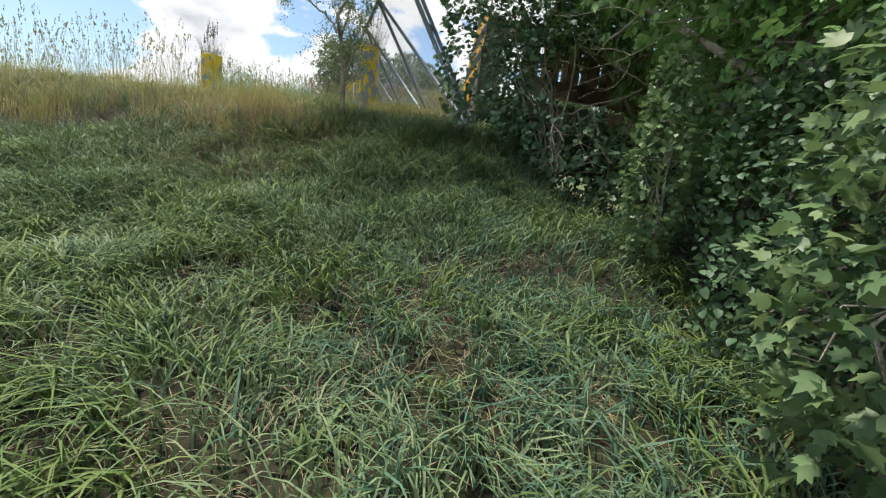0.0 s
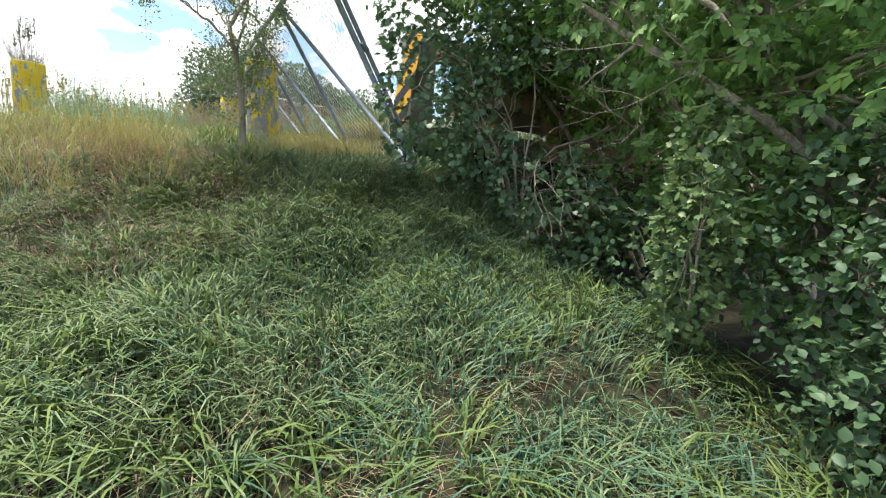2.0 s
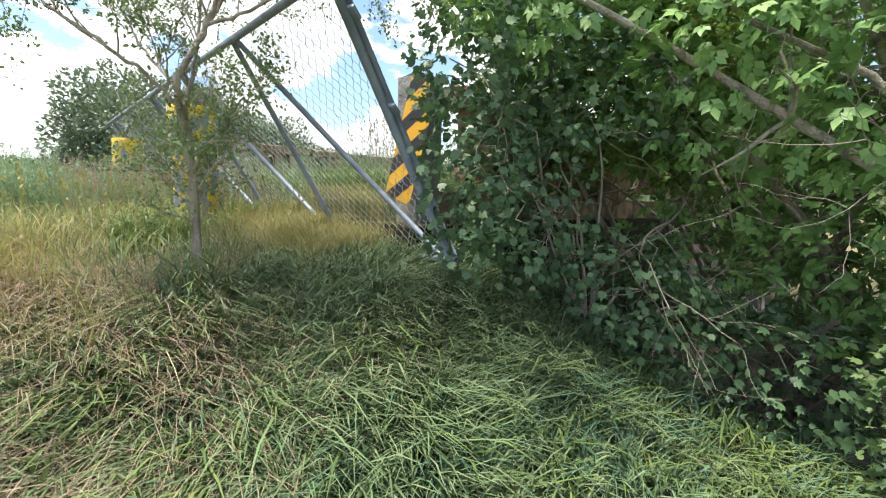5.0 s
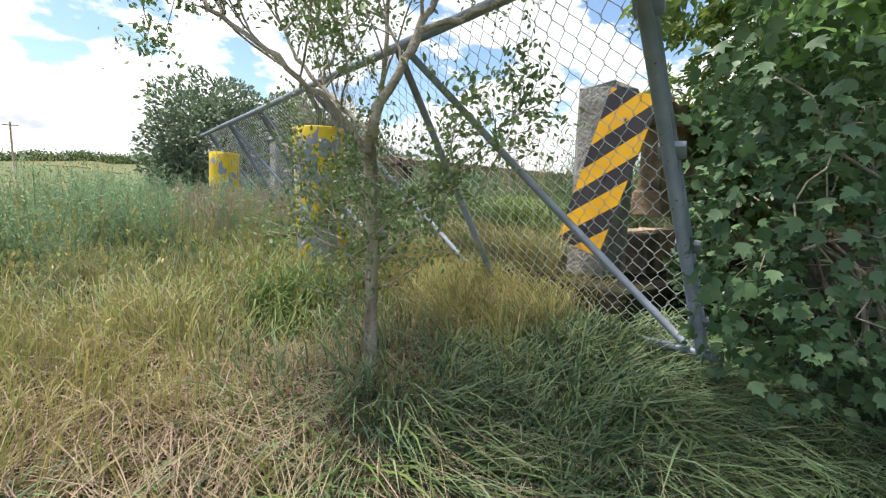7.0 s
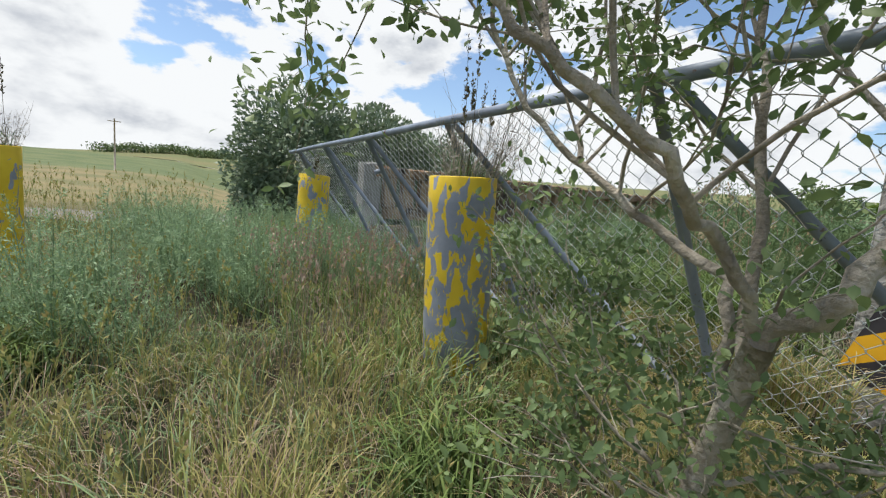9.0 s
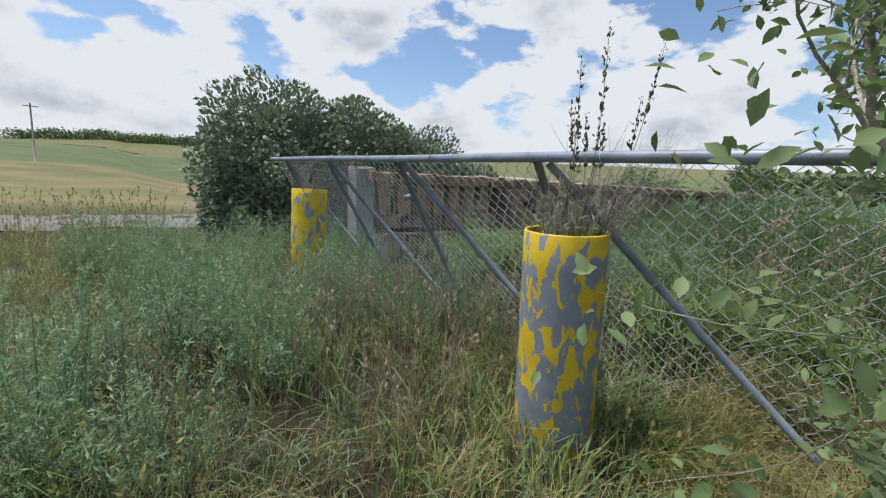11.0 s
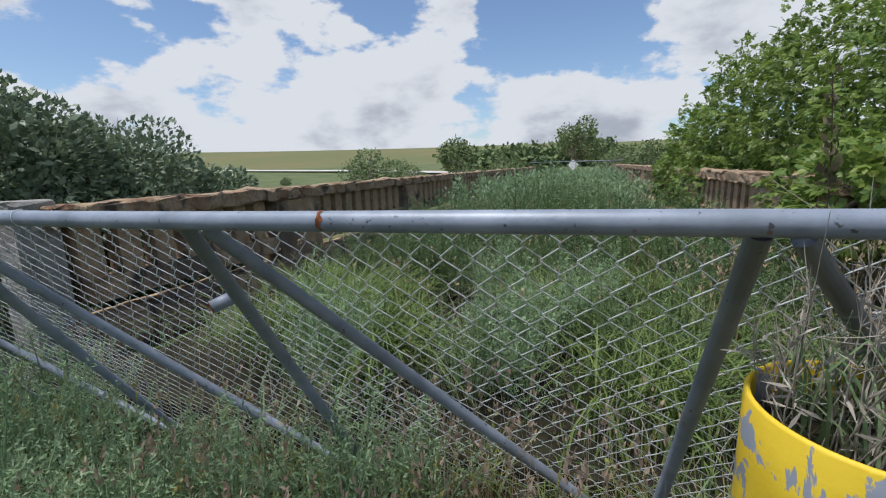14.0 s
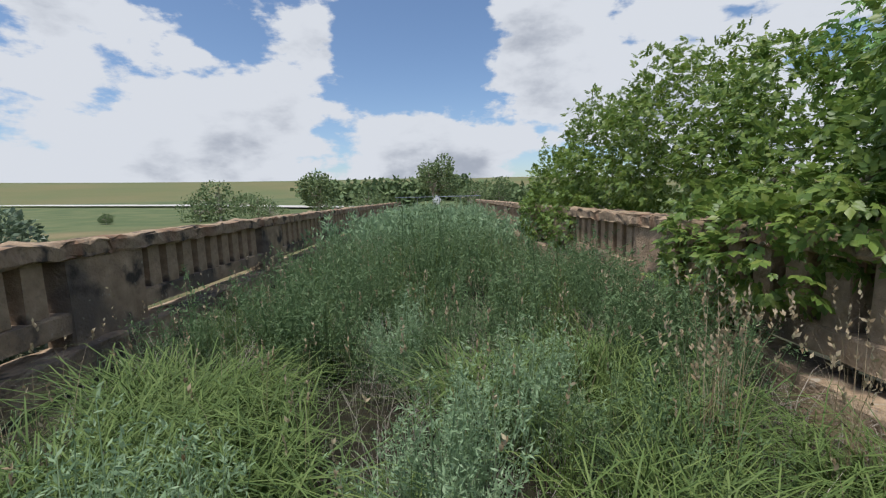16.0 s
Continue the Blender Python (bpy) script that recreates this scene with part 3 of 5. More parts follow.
def build_fence():
    fence = thing("chain_link_fence", "chain-link fence with grey pipe frame, leaning over the closed bridge's end", "fence")
    xs = [3.43, 2.04, 0.66, -0.71, -2.09, -3.46]
    rr, pr = 0.026, 0.022
    sag = [on_fence(x, 0) + np.array([0, 0, 0.003 * math.sin(x * 2.1)]) for x in np.linspace(-4.03, 3.46, 24)]
    pipe("top_rail", sag, rr, M_PIPE, fence, "thick grey galvanised top rail with rust spots", 18)
    for x in xs:
        pipe("post", [on_fence(x, 0.02), on_fence(x, 0.9), on_fence(x, SLANT)], pr if x < 3 else 0.026, M_PIPE, fence, sides=14)
    back = np.array([0.06, 0.075, 0.0])
    pipe("gate_post", [on_fence(3.36, -0.06) + back, on_fence(3.36, SLANT - 0.05) + back], 0.021, M_PIPE, fence, "second pipe clamped beside the end post")
    for s in (0.18, 0.72, 1.18, 1.62):
        ring = part("clamp", bm_mesh("clamp", box_bm((0.10, 0.085, 0.028), (0, 0, 0), 0.008), M_PIPE), fence, "bolted pipe clamp")
        ring.location = on_fence(3.40, s) + back * 0.5
        ring.rotation_euler = (radians(-31.6), 0, radians(20))
    for a, b in zip(xs[1:], xs[:-1]):
        pipe("brace", [on_fence(a + 0.07, 0.03), on_fence((a + b) / 2, 0.93), on_fence(b - 0.07, SLANT - 0.05)], 0.0205, M_PIPE, fence, "slanting brace pipe")
    pipe("bottom_rail", [on_fence(x, SLANT + 0.02 * math.sin(3 * x)) for x in np.linspace(2.62, 3.5, 8)], 0.024, M_PIPE, fence)
    pipe("bottom_wire", [on_fence(x, SLANT - 0.04) for x in np.linspace(-3.5, 2.62, 20)], 0.004, M_WIRE, fence)
    stub0 = on_fence(-0.74, 0.33)
    pipe("pipe_stub", [stub0, stub0 + np.array([-0.035, -0.055, -0.02])], 0.022, M_PIPE, fence, "sawn-off stub of pipe, rusty inside")
    pipe("stub_bore", [stub0 + np.array([-0.035, -0.055, -0.02]) * 0.98, stub0 + np.array([-0.035, -0.055, -0.02]) * 1.03], 0.018, M_RUST, fence)
    for px, w in ((-0.245, 0.022), (1.35, 0.012)):
        a = np.linspace(0.3, 4.2, 22)
        rw = w * (0.45 + 0.3 * np.sin(a * 2.3 + 1) + 0.18 * np.sin(a * 7.1))
        rw[[0, -1]] = 0.001
        V = np.concatenate([on_fence(px, 0) + np.stack([s * rw + 0.003 * np.sin(a * 5), (rr + 0.0012) * np.cos(a), (rr + 0.0012) * np.sin(a)], -1) for s in (-0.5, 0.5)])
        i = np.arange(21)
        part("rust_spot", mesh_np("rust_spot", V, [np.stack([i, i + 1, i + 23, i + 22], -1)], M_RUST, True), fence, "ragged rusty patch where the coating has gone")
    # woven wire: strands that run down the face in a zigzag and hook round their neighbours
    half, step, wr = 0.041, 0.055, 0.0018
    cols = np.arange(-3.98, 3.42, half)
    m = int(SLANT / step)
    items = []
    k = np.arange(2 * m + 1) / 2.0
    rng = np.random.default_rng(3)
    xhat, nout = np.array([1.0, 0, 0]), np.cross(FN, [1.0, 0, 0])
    for ci, cx in enumerate(cols):
        zig = np.floor(k + 0.01) + ci
        ph = zig % 2
        # each bend is a short hook, two points long
        dx = (ph - 0.5) * (half + 0.004)
        belly = 0.05 * np.sin(np.pi * k / m) * (0.6 + 0.4 * math.sin(cx * 4.6))
        P = np.array([cx, 0, RAIL_Z - 0.025]) + ((np.floor(k + 0.01) + 0.22 * (k % 1 > 0.1)) * step)[:, None] * FN + (dx + 0.004 * np.sin(k * 0.7 + cx * 3))[:, None] * xhat
        P = P - nout * (belly + 0.005 * (ph - 0.5) * (1 - 2 * (k % 1 > 0.1)))[:, None] + nout * (-0.032)
        items.append(pipe_arrays(P, wr, 4, False))
    V, F = join_arrays(items)
    mesh = part("wire_mesh", mesh_np("wire_mesh", V, F, M_WIRE, True), fence, "woven galvanised wire mesh")
    for x in (-3.1, -1.42, 1.02, 2.61):
        th = np.linspace(0, 6.0, 10)
        P = on_fence(x, 0) + np.stack([0.006 * th, (rr + 0.003) * np.cos(th), (rr + 0.003) * np.sin(th)], -1)
        pipe("tie_wire", P, 0.0012, M_WIRE, fence, sides=5)
    return fence


build_fence()


# ---------------------------------------------------------------- bollards
def bollard_mesh(r=0.20, h=1.06, wall=0.012):
    prof = [(r, -0.35), (r, 0.25), (r, 0.6), (r, 0.9), (r, h - 0.006), (r - 0.004, h), (r - wall + 0.003, h), (r - wall, h - 0.006), (r - wall, h - 0.12)]
    n = 48
    ang = np.arange(n) * 2 * np.pi / n
    V = np.concatenate([np.stack([p * np.cos(ang), p * np.sin(ang), np.full(n, z)], -1) for p, z in prof])
    i = np.arange(len(prof) - 1)[:, None] * n
    j, k = np.arange(n)[None], (np.arange(n)[None] + 1) % n
    return mesh_np("pipe", V, [np.stack([i + j, i + k, i + n + k, i + n + j], -1).reshape(-1, 4)], M_PAINT, True)


def dry_plant(rng, count, spread, height, lean):
    """A mass of thin dry forking twigs that leans over."""
    items = []
    for _ in range(count):
        a, rad = rng.uniform(0, 6.28), spread * rng.uniform(0, 1) ** 0.5
        base = np.array([rad * math.cos(a), rad * math.sin(a), 0.0])
        h = height * rng.uniform(0.3, 1.0)
        tip = base + np.array([rng.normal(lean[0], 0.25) * h + base[0] * 0.5, rng.normal(lean[1], 0.2) * h + base[1] * 0.5, h])
        t = np.linspace(0, 1, 6)[:, None]
        P = base + (tip - base) * t + rng.normal(0, 0.012, (6, 3)) * t
        items.append(pipe_arrays(P, np.linspace(0.0021, 0.0008, 6), 3, False))
        for _ in range(5):
            k = rng.integers(2, 6)
            d = unit(unit(tip - base) + rng.normal(0, 0.55, 3))
            ln = h * rng.uniform(0.12, 0.35)
            Q = P[k] + d * ln * np.linspace(0, 1, 4)[:, None] + np.array([0, 0, 0.15 * ln]) * np.linspace(0, 1, 4)[:, None] ** 2
            items.append(pipe_arrays(Q, np.linspace(0.0012, 0.0006, 4), 3, False))
        n = 5
        f = rng.uniform(0.0, 0.8, n)
        items.append(scatter(leaf_narrow(0.06), base + (tip - base) * f[:, None], rng.normal(0, 0.8, (n, 3)) + [0, 0, 0.6], rng.normal(0, 1, (n, 3)), rng.uniform(0.03, 0.07, n)))
    return items


def seed_spikes(rng, count, height):
    """Tall single stalks, bare below, with short dark seed clusters up the spire."""
    items = []
    for _ in range(count):
        base = np.append(rng.uniform(-0.12, 0.12, 2), 0.0)
        h = height * rng.uniform(0.55, 1.0)
        tip = base + np.array([rng.normal(0.05, 0.09) * h, rng.normal(0, 0.08) * h, h])
        t = np.linspace(0, 1, 8)[:, None]
        P = base + (tip - base) * t + np.array([0.03, 0, 0]) * np.sin(3 * t)
        items.append(pipe_arrays(P, np.linspace(0.0024, 0.001, 8), 4, False))
        n = 46
        f = rng.uniform(0.62, 1.02, n)
        at = base + (tip - base) * f[:, None] + np.array([0.03, 0, 0]) * np.sin(3 * f)[:, None] + rng.normal(0, 0.005, (n, 3))
        items.append(scatter(leaf_narrow(0.24), at, rng.normal(0, 0.45, (n, 3)) + [0, 0, 1.0], rng.normal(0, 1, (n, 3)), rng.uniform(0.014, 0.036, n) * (1.35 - 0.8 * (f - 0.62) / 0.4)))
    return items


BOLLARD = bollard_mesh()


def bollard(x, y, tilt, count, height, seed, wear, spikes):
    ob = thing("bollard", "steel tube bollard with flaking yellow paint, weeds growing out of it", "bollard", "bollards before the bridge", (x, y, 0.0))
    ob.rotation_euler = tilt
    tube = part("pipe", BOLLARD, ob, "flaking yellow paint over grey steel")
    tube.color = (wear, wear, wear, 1)
    soil = bmesh.new()
    bmesh.ops.create_circle(soil, cap_ends=True, segments=32, radius=0.186, matrix=Matrix.Translation((0, 0, 0.98)))
    part("soil_fill", bm_mesh("soil_fill", soil, M_SOIL), ob)
    rng = np.random.default_rng(seed)
    V, F = join_arrays(dry_plant(rng, count, 0.17, height, (0.38, 0.05)))
    V = V + np.array([0, 0, 0.98])
    w = thing("dry_weed", "dry brown weeds with seed heads growing in the bollard", "weed", "weeds in the bollards", (x, y, 0.0))
    part("twig_tuft", mesh_np("twig_tuft", V, F, M_DRYTWIG), w, "silvery dry twigs")
    V, F = join_arrays(seed_spikes(rng, spikes, height * 2.1))
    part("seed_spike", mesh_np("seed_spike", V + np.array([0, 0, 0.98]), F, M_SPIKE), w, "tall stalks with dark seed spikes")
    gn = 90 if count > 50 else 20
    a, rad = rng.uniform(0, 6.28, gn), 0.15 * rng.uniform(0, 1, gn) ** 0.5
    base = np.stack([rad * np.cos(a), rad * np.sin(a), np.full(gn, 0.98)], -1)
    V, F = blades(base, rng.uniform(0.12, 0.40, gn), rng.normal(0, 0.08, (gn, 2)) - [0.03, 0], np.full(gn, 0.0035), rng)
    part("green_tuft", mesh_np("green_tuft", V, F, M_GRASS), w)
    return ob


bollard(0.88, 0.06, (radians(2), radians(-1), 0.3), 75, 0.46, 11, 0.48, 9)
bollard(-2.78, 0.06, (radians(-2), radians(2.5), 1.9), 36, 0.22, 12, 0.53, 2)
bollard(-2.15, -2.81, (radians(1), radians(2), 0.9), 70, 0.40, 13, 0.56, 12)


# ---------------------------------------------------------------- trees
def grow(rng, start, direction, length, radius, depth, items, tips, bend=0.25, kids=3, droop=0.0, taper=0.55, spread=0.8):
    """A branching limb: adds tubes to items and the twig points to tips."""
    n = 6
    P = [np.array(start, float)]
    d = unit(np.array(direction, float))
    for _ in range(n - 1):
        d = unit(d + rng.normal(0, bend / 2, 3) + np.array([0, 0, -droop]))
        P.append(P[-1] + d * length / (n - 1))
    P = np.array(P)
    items.append(pipe_arrays(P, np.linspace(radius, radius * taper, n), 9 if radius > 0.02 else 6 if radius > 0.006 else 4, True))
    if depth <= 1:
        for p, q in zip(P[1:], np.gradient(P, axis=0)[1:]):
            tips.append((p, unit(q)))
    if depth == 0:
        return
    for i in range(kids):
        f = rng.uniform(0.35, 1.0) if i else 1.0
        k = min(n - 1, int(round(f * (n - 1))))
        axis = unit(rng.normal(0, 1, 3))
        nd = unit(d * 1.0 + axis * spread)
        grow(rng, P[k], nd, length * rng.uniform(0.55, 0.8), radius * taper * rng.uniform(0.6, 0.9), depth - 1, items, tips, bend, kids, droop, taper, spread)


def leaves_at(rng, tips, per, template, size, jitter):
    p = np.array([t[0] for t in tips]).repeat(per, 0)
    d = np.array([t[1] for t in tips]).repeat(per, 0)
    p = p + rng.normal(0, jitter, p.shape)
    along = d * 0.5 + rng.normal(0, 0.8, p.shape)
    nor = rng.normal(0, 0.6, p.shape) + np.array([0, 0, 1.0])
    return scatter(template, p, along, nor, rng.uniform(size * 0.6, size * 1.2, len(p)))


def thin_tree():
    rng = np.random.default_rng(21)
    tree = thing("young_tree", "small grey-barked tree with sparse leaves, straw round its foot", "tree", at=(2.56, -0.42, -0.36))
    items, tips, fixed = [], [], [0]
    P = np.array([(0.0, 0, -0.12), (-0.01, 0.0, 0.2), (-0.01, 0.0, 0.5), (0.02, -0.02, 0.75), (0.07, -0.05, 0.95), (0.12, -0.09, 1.12)])
    items.append(pipe_arrays(P, [0.046, 0.032, 0.027, 0.026, 0.027, 0.024], 14))
    main = [([(0.05, -0.04, 0.9), (0.05, -0.07, 1.18), (-0.14, -0.06, 1.28), (-0.34, -0.10, 1.42), (-0.48, -0.16, 1.56), (-0.58, -0.22, 1.76), (-0.64, -0.24, 2.05)], 0.017),
            ([(0.12, -0.09, 1.1), (0.23, -0.13, 1.20), (0.28, -0.09, 1.33), (0.30, -0.02, 1.47), (0.34, 0.04, 1.63), (0.40, 0.10, 1.95), (0.46, 0.14, 2.4)], 0.021),
            ([(0.12, -0.09, 1.1), (0.11, -0.27, 1.28), (0.12, -0.45, 1.38), (0.06, -0.60, 1.48), (-0.02, -0.70, 1.58), (-0.10, -0.78, 1.75)], 0.015),
            ([(0.08, -0.06, 1.05), (0.04, 0.0, 1.35), (-0.03, 0.06, 1.65), (-0.10, 0.10, 2.0), (-0.16, 0.14, 2.4)], 0.016),
            ([(0.29, -0.06, 1.40), (0.28, 0.1, 1.7), (0.22, 0.2, 2.0), (0.16, 0.3, 2.4)], 0.014),
            ([(0.32, 0.0, 1.52), (0.5, 0.16, 1.60), (0.75, 0.34, 1.72), (1.0, 0.5, 1.9)], 0.014),
            ([(-0.34, -0.10, 1.42), (-0.42, 0.02, 1.65), (-0.48, 0.1, 1.9), (-0.5, 0.18, 2.2)], 0.010),
            ([(0.0, 0.0, 0.62), (0.18, 0.04, 0.76), (0.38, 0.08, 0.86), (0.58, 0.14, 0.98)], 0.009),
            ([(0.02, -0.02, 0.75), (0.26, 0.02, 0.92), (0.48, 0.08, 1.05), (0.66, 0.14, 1.2)], 0.008),
            ([(0.0, 0.0, 0.55), (-0.18, -0.1, 0.72), (-0.32, -0.18, 0.95)], 0.007),
            ([(0.0, 0.0, 0.65), (-0.22, 0.0, 0.85), (-0.40, 0.02, 1.1)], 0.007)]
    for line, r in main:
        line = np.array(line)
        t = np.linspace(0, len(line) - 1, 4 * len(line))
        Q = np.stack([np.interp(t, np.arange(len(line)), line[:, k]) for k in range(3)], -1) + rng.normal(0, 0.006, (len(t), 3))
        r *= 0.8 if r < 0.02 else 1.0
        items.append(pipe_arrays(Q, np.linspace(r, r * 0.4, len(Q)), 10))
        fixed.append(len(items) - 1)
        along = unit(np.gradient(Q, axis=0))
        for _ in range(11 if r > 0.0095 else 8):
            k = rng.integers(len(Q) // 4, len(Q))
            d = along[k] * 0.7 + rng.normal(0, 0.6, 3) + np.array([0, 0, 0.45])
            d = unit(np.array([d[0], d[1], max(d[2], 0.25)]))
            grow(rng, Q[k], d, rng.uniform(0.25, 0.6) if r > 0.0095 else rng.uniform(0.12, 0.3), r * 0.3 + 0.001, 2 if r > 0.0095 else 1, items, tips, 0.3, 3, 0.0, 0.6, 0.8)
    for _ in range(15):
        h = rng.uniform(0.4, 1.0)
        a = rng.uniform(0, 6.28)
        grow(rng, (0.0, 0.0, h), (math.cos(a), math.sin(a), 0.75), rng.uniform(0.2, 0.5), 0.0045, 1, items, tips, 0.35, 4, 0.0, 0.6, 0.9)
    # the side by the footpath is broken bare
    lane = np.array([(1.64, -0.96), (1.06, -0.94), (0.77, -0.88), (0.44, -0.94), (0.40, -1.19), (-1.02, -1.27)])

    def by_path(P):
        best = np.full(len(P), 9.0)
        for a, b in zip(lane[:-1], lane[1:]):
            t = np.clip(((P[:, :2] - a) @ (b - a)) / ((b - a) @ (b - a)), 0, 1)
            best = np.minimum(best, np.hypot(*(P[:, :2] - a - t[:, None] * (b - a)).T))
        return ((best < 0.40) & (P[:, 2] < 2.2)) | (P[:, 0] < -0.8)

    items = [it for k, it in enumerate(items) if k in fixed or not by_path(it[0]).any()]
    tips = [tp for tp in tips if not by_path(tp[0][None] + np.array([[0, 0, 0.0], [0.05, 0, -0.1], [-0.05, 0, 0.1]])).any()]
    V, F = join_arrays(items)
    part("trunk", mesh_np("trunk", V, F, M_BARK, True), tree, "smooth grey bark, forked limbs")
    V, F = leaves_at(rng, tips, 5, leaf_oval(0.24, 0.06), 0.029, 0.03)
    part("crown", mesh_np("crown", V, F, M_THORN), tree, "sparse small grey-green leaves")
    return tree


thin_tree()


def lumps_of(rng, centers, n, depth=0.3):
    """Points and outward directions on the rough shells of overlapping lumps: rows (x, y, z, rx, ry, rz)."""
    C = np.array(centers, float)
    area = (C[:, 3] * C[:, 4] + C[:, 4] * C[:, 5] + C[:, 3] * C[:, 5])
    pick = rng.choice(len(C), n, p=area / area.sum())
    d = unit(rng.normal(0, 1, (n, 3)))
    lum = 1 + 0.16 * np.sin(d[:, 0] * 5 + pick * 1.7) * np.sin(d[:, 1] * 6 + pick) + 0.10 * np.sin(d[:, 2] * 9 + d[:, 0] * 7 + pick * 2.3)
    r = lum * (1 - depth * rng.random(n) ** 1.6)
    P = C[pick, :3] + d * C[pick, 3:] * r[:, None]
    keep = np.ones(n, bool)
    for k, c in enumerate(C):
        inside = (((P - c[:3]) / c[3:]) ** 2).sum(1) < 0.45
        keep &= ~(inside & (pick != k))
    return P[keep], d[keep]


def limbs_in(rng, roots, centers, radius):
    """Bent limbs from the roots into the lumps."""
    items = []
    for c in centers:
        r = np.array(roots[rng.integers(len(roots))], float)
        e = np.array(c[:3], float)
        t = np.linspace(0, 1, 8)[:, None]
        P = r + (e - r) * t + np.array([0, 0, 0.35]) * np.sin(np.pi * t) + rng.normal(0, 0.05, (8, 3)) * t
        items.append(pipe_arrays(P, np.linspace(radius, radius * 0.35, 8), 7))
        for _ in range(5):
            d = unit(rng.normal(0, 1, 3))
            t = np.linspace(0, 1, 5)[:, None]
            Q = P[-3] + d * np.array(c[3:]) * 0.9 * t + rng.normal(0, 0.04, (5, 3)) * t
            items.append(pipe_arrays(Q, np.linspace(radius * 0.35, 0.004, 5), 5))
    return items


def shrub(name, label, category, lumps, roots, leaf, n, size, mat, seed, bark=M_BARK, radius=0.05, depth=0.35, outward=0.6, up=0.6, hang=0.0, box=None, part_label="dense leaves"):
    rng = np.random.default_rng(seed)
    ob = thing(name, label, category)
    V, F = join_arrays(limbs_in(rng, roots, lumps, radius))
    tagged(part("limb_work", mesh_np("limb_work", V, F, bark, True), ob), kind="stuff")
    P, D = lumps_of(rng, lumps, n, depth)
    keep = P[:, 2] > ground_z(P[:, 0], P[:, 1]) + 0.05
    if box is not None:
        keep &= ~box(P)
    P, D = P[keep], D[keep]
    along = D * outward + rng.normal(0, 0.55, P.shape) - np.array([0, 0, hang])
    nor = D * 0.5 + np.array([0, 0, up]) + rng.normal(0, 0.45, P.shape)
    V, F = scatter(leaf, P, along, nor, rng.uniform(0.6, 1.25, len(P)) * size)
    part("crown", mesh_np("crown", V, F, mat), ob, part_label)
    return ob


def over_bridge(P):
    return (P[:, 0] > XL - 0.3) & (P[:, 0] < XR - 0.1) & (P[:, 1] > 1) & (P[:, 1] < 29) & (P[:, 2] < 1.3)


def near_fence(P):
    return (P[:, 0] < 3.36 + 0.1 * np.sin(P[:, 2] * 6)) & (P[:, 1] < 1.2)


def hedge_gap(P):
    """The opening in the thicket through which the bridge's balusters show."""
    a, b = np.array([5.9, 0.75, 0.0]), np.array([2.75, 2.9, 0.72])
    t = np.clip(((P - a) @ (b - a)) / ((b - a) @ (b - a)), 0, 1)
    d = P - (a + t[:, None] * (b - a))
    return near_fence(P) | ((d[:, 0] ** 2 + d[:, 1] ** 2) / 0.38 ** 2 + (d[:, 2] / 0.36) ** 2 < 1)


RNG_T = np.random.default_rng(4)
COMPOUND = leaf_compound(RNG_T, 5)
# the shaded hedge beside the bank
shrub("maple_thicket", "dense shaded thicket of young maple overhanging the bank", "thicket",
      [(3.75, 2.3, 1.5, 0.6, 0.7, 0.9), (3.85, 1.15, 1.75, 0.45, 0.5, 0.65), (3.5, 1.65, 2.25, 0.42, 0.45, 0.6), (6.4, 2.35, 0.45, 0.75, 0.5, 0.6), (4.9, 1.95, 1.35, 0.9, 0.6, 0.6), (5.6, 2.0, 0.95, 0.8, 0.6, 0.5), (5.9, 2.2, 1.8, 1.0, 0.7, 0.7), (7.0, 2.1, 0.7, 0.9, 0.6, 0.7), (4.6, 2.6, 1.3, 0.9, 1.0, 1.1), (5.6, 3.0, 1.6, 1.2, 1.1, 1.3), (6.9, 3.1, 1.3, 1.2, 1.2, 1.5), (8.2, 2.9, 1.0, 1.1, 1.2, 1.5), (5.1, 4.1, 3.0, 1.4, 1.1, 1.0), (7.2, 4.4, 2.9, 1.7, 1.2, 1.0),
       (9.3, 2.6, 0.8, 1.0, 1.2, 1.6), (4.3, 3.6, 2.2, 0.8, 1.3, 1.0), (5.7, 2.5, 0.1, 0.6, 0.5, 0.8), (6.5, 2.5, -0.5, 0.9, 0.6, 0.9), (8.0, 2.6, -0.6, 1.2, 0.7, 1.0), (9.6, 1.9, -0.2, 0.8, 0.8, 1.3), (5.6, 4.2, 0.6, 1.6, 0.9, 1.4), (7.6, 4.4, 0.4, 1.6, 0.9, 1.5), (5.4, 2.7, 0.2, 0.7, 0.45, 0.8), (4.9, 3.4, 0.5, 0.8, 0.5, 0.8), (4.3, 2.75, -0.4, 0.6, 0.5, 0.5), (5.2, 1.9, 1.9, 0.9, 0.6, 0.5)],
      [(5.0, 3.4, -1.8), (6.6, 3.6, -2.2), (8.4, 3.4, -2.6)], COMPOUND, 26000, 0.128, M_MAPLE, 31, depth=0.5, hang=0.2, up=1.1, box=hedge_gap, part_label="broad toothed maple leaves")
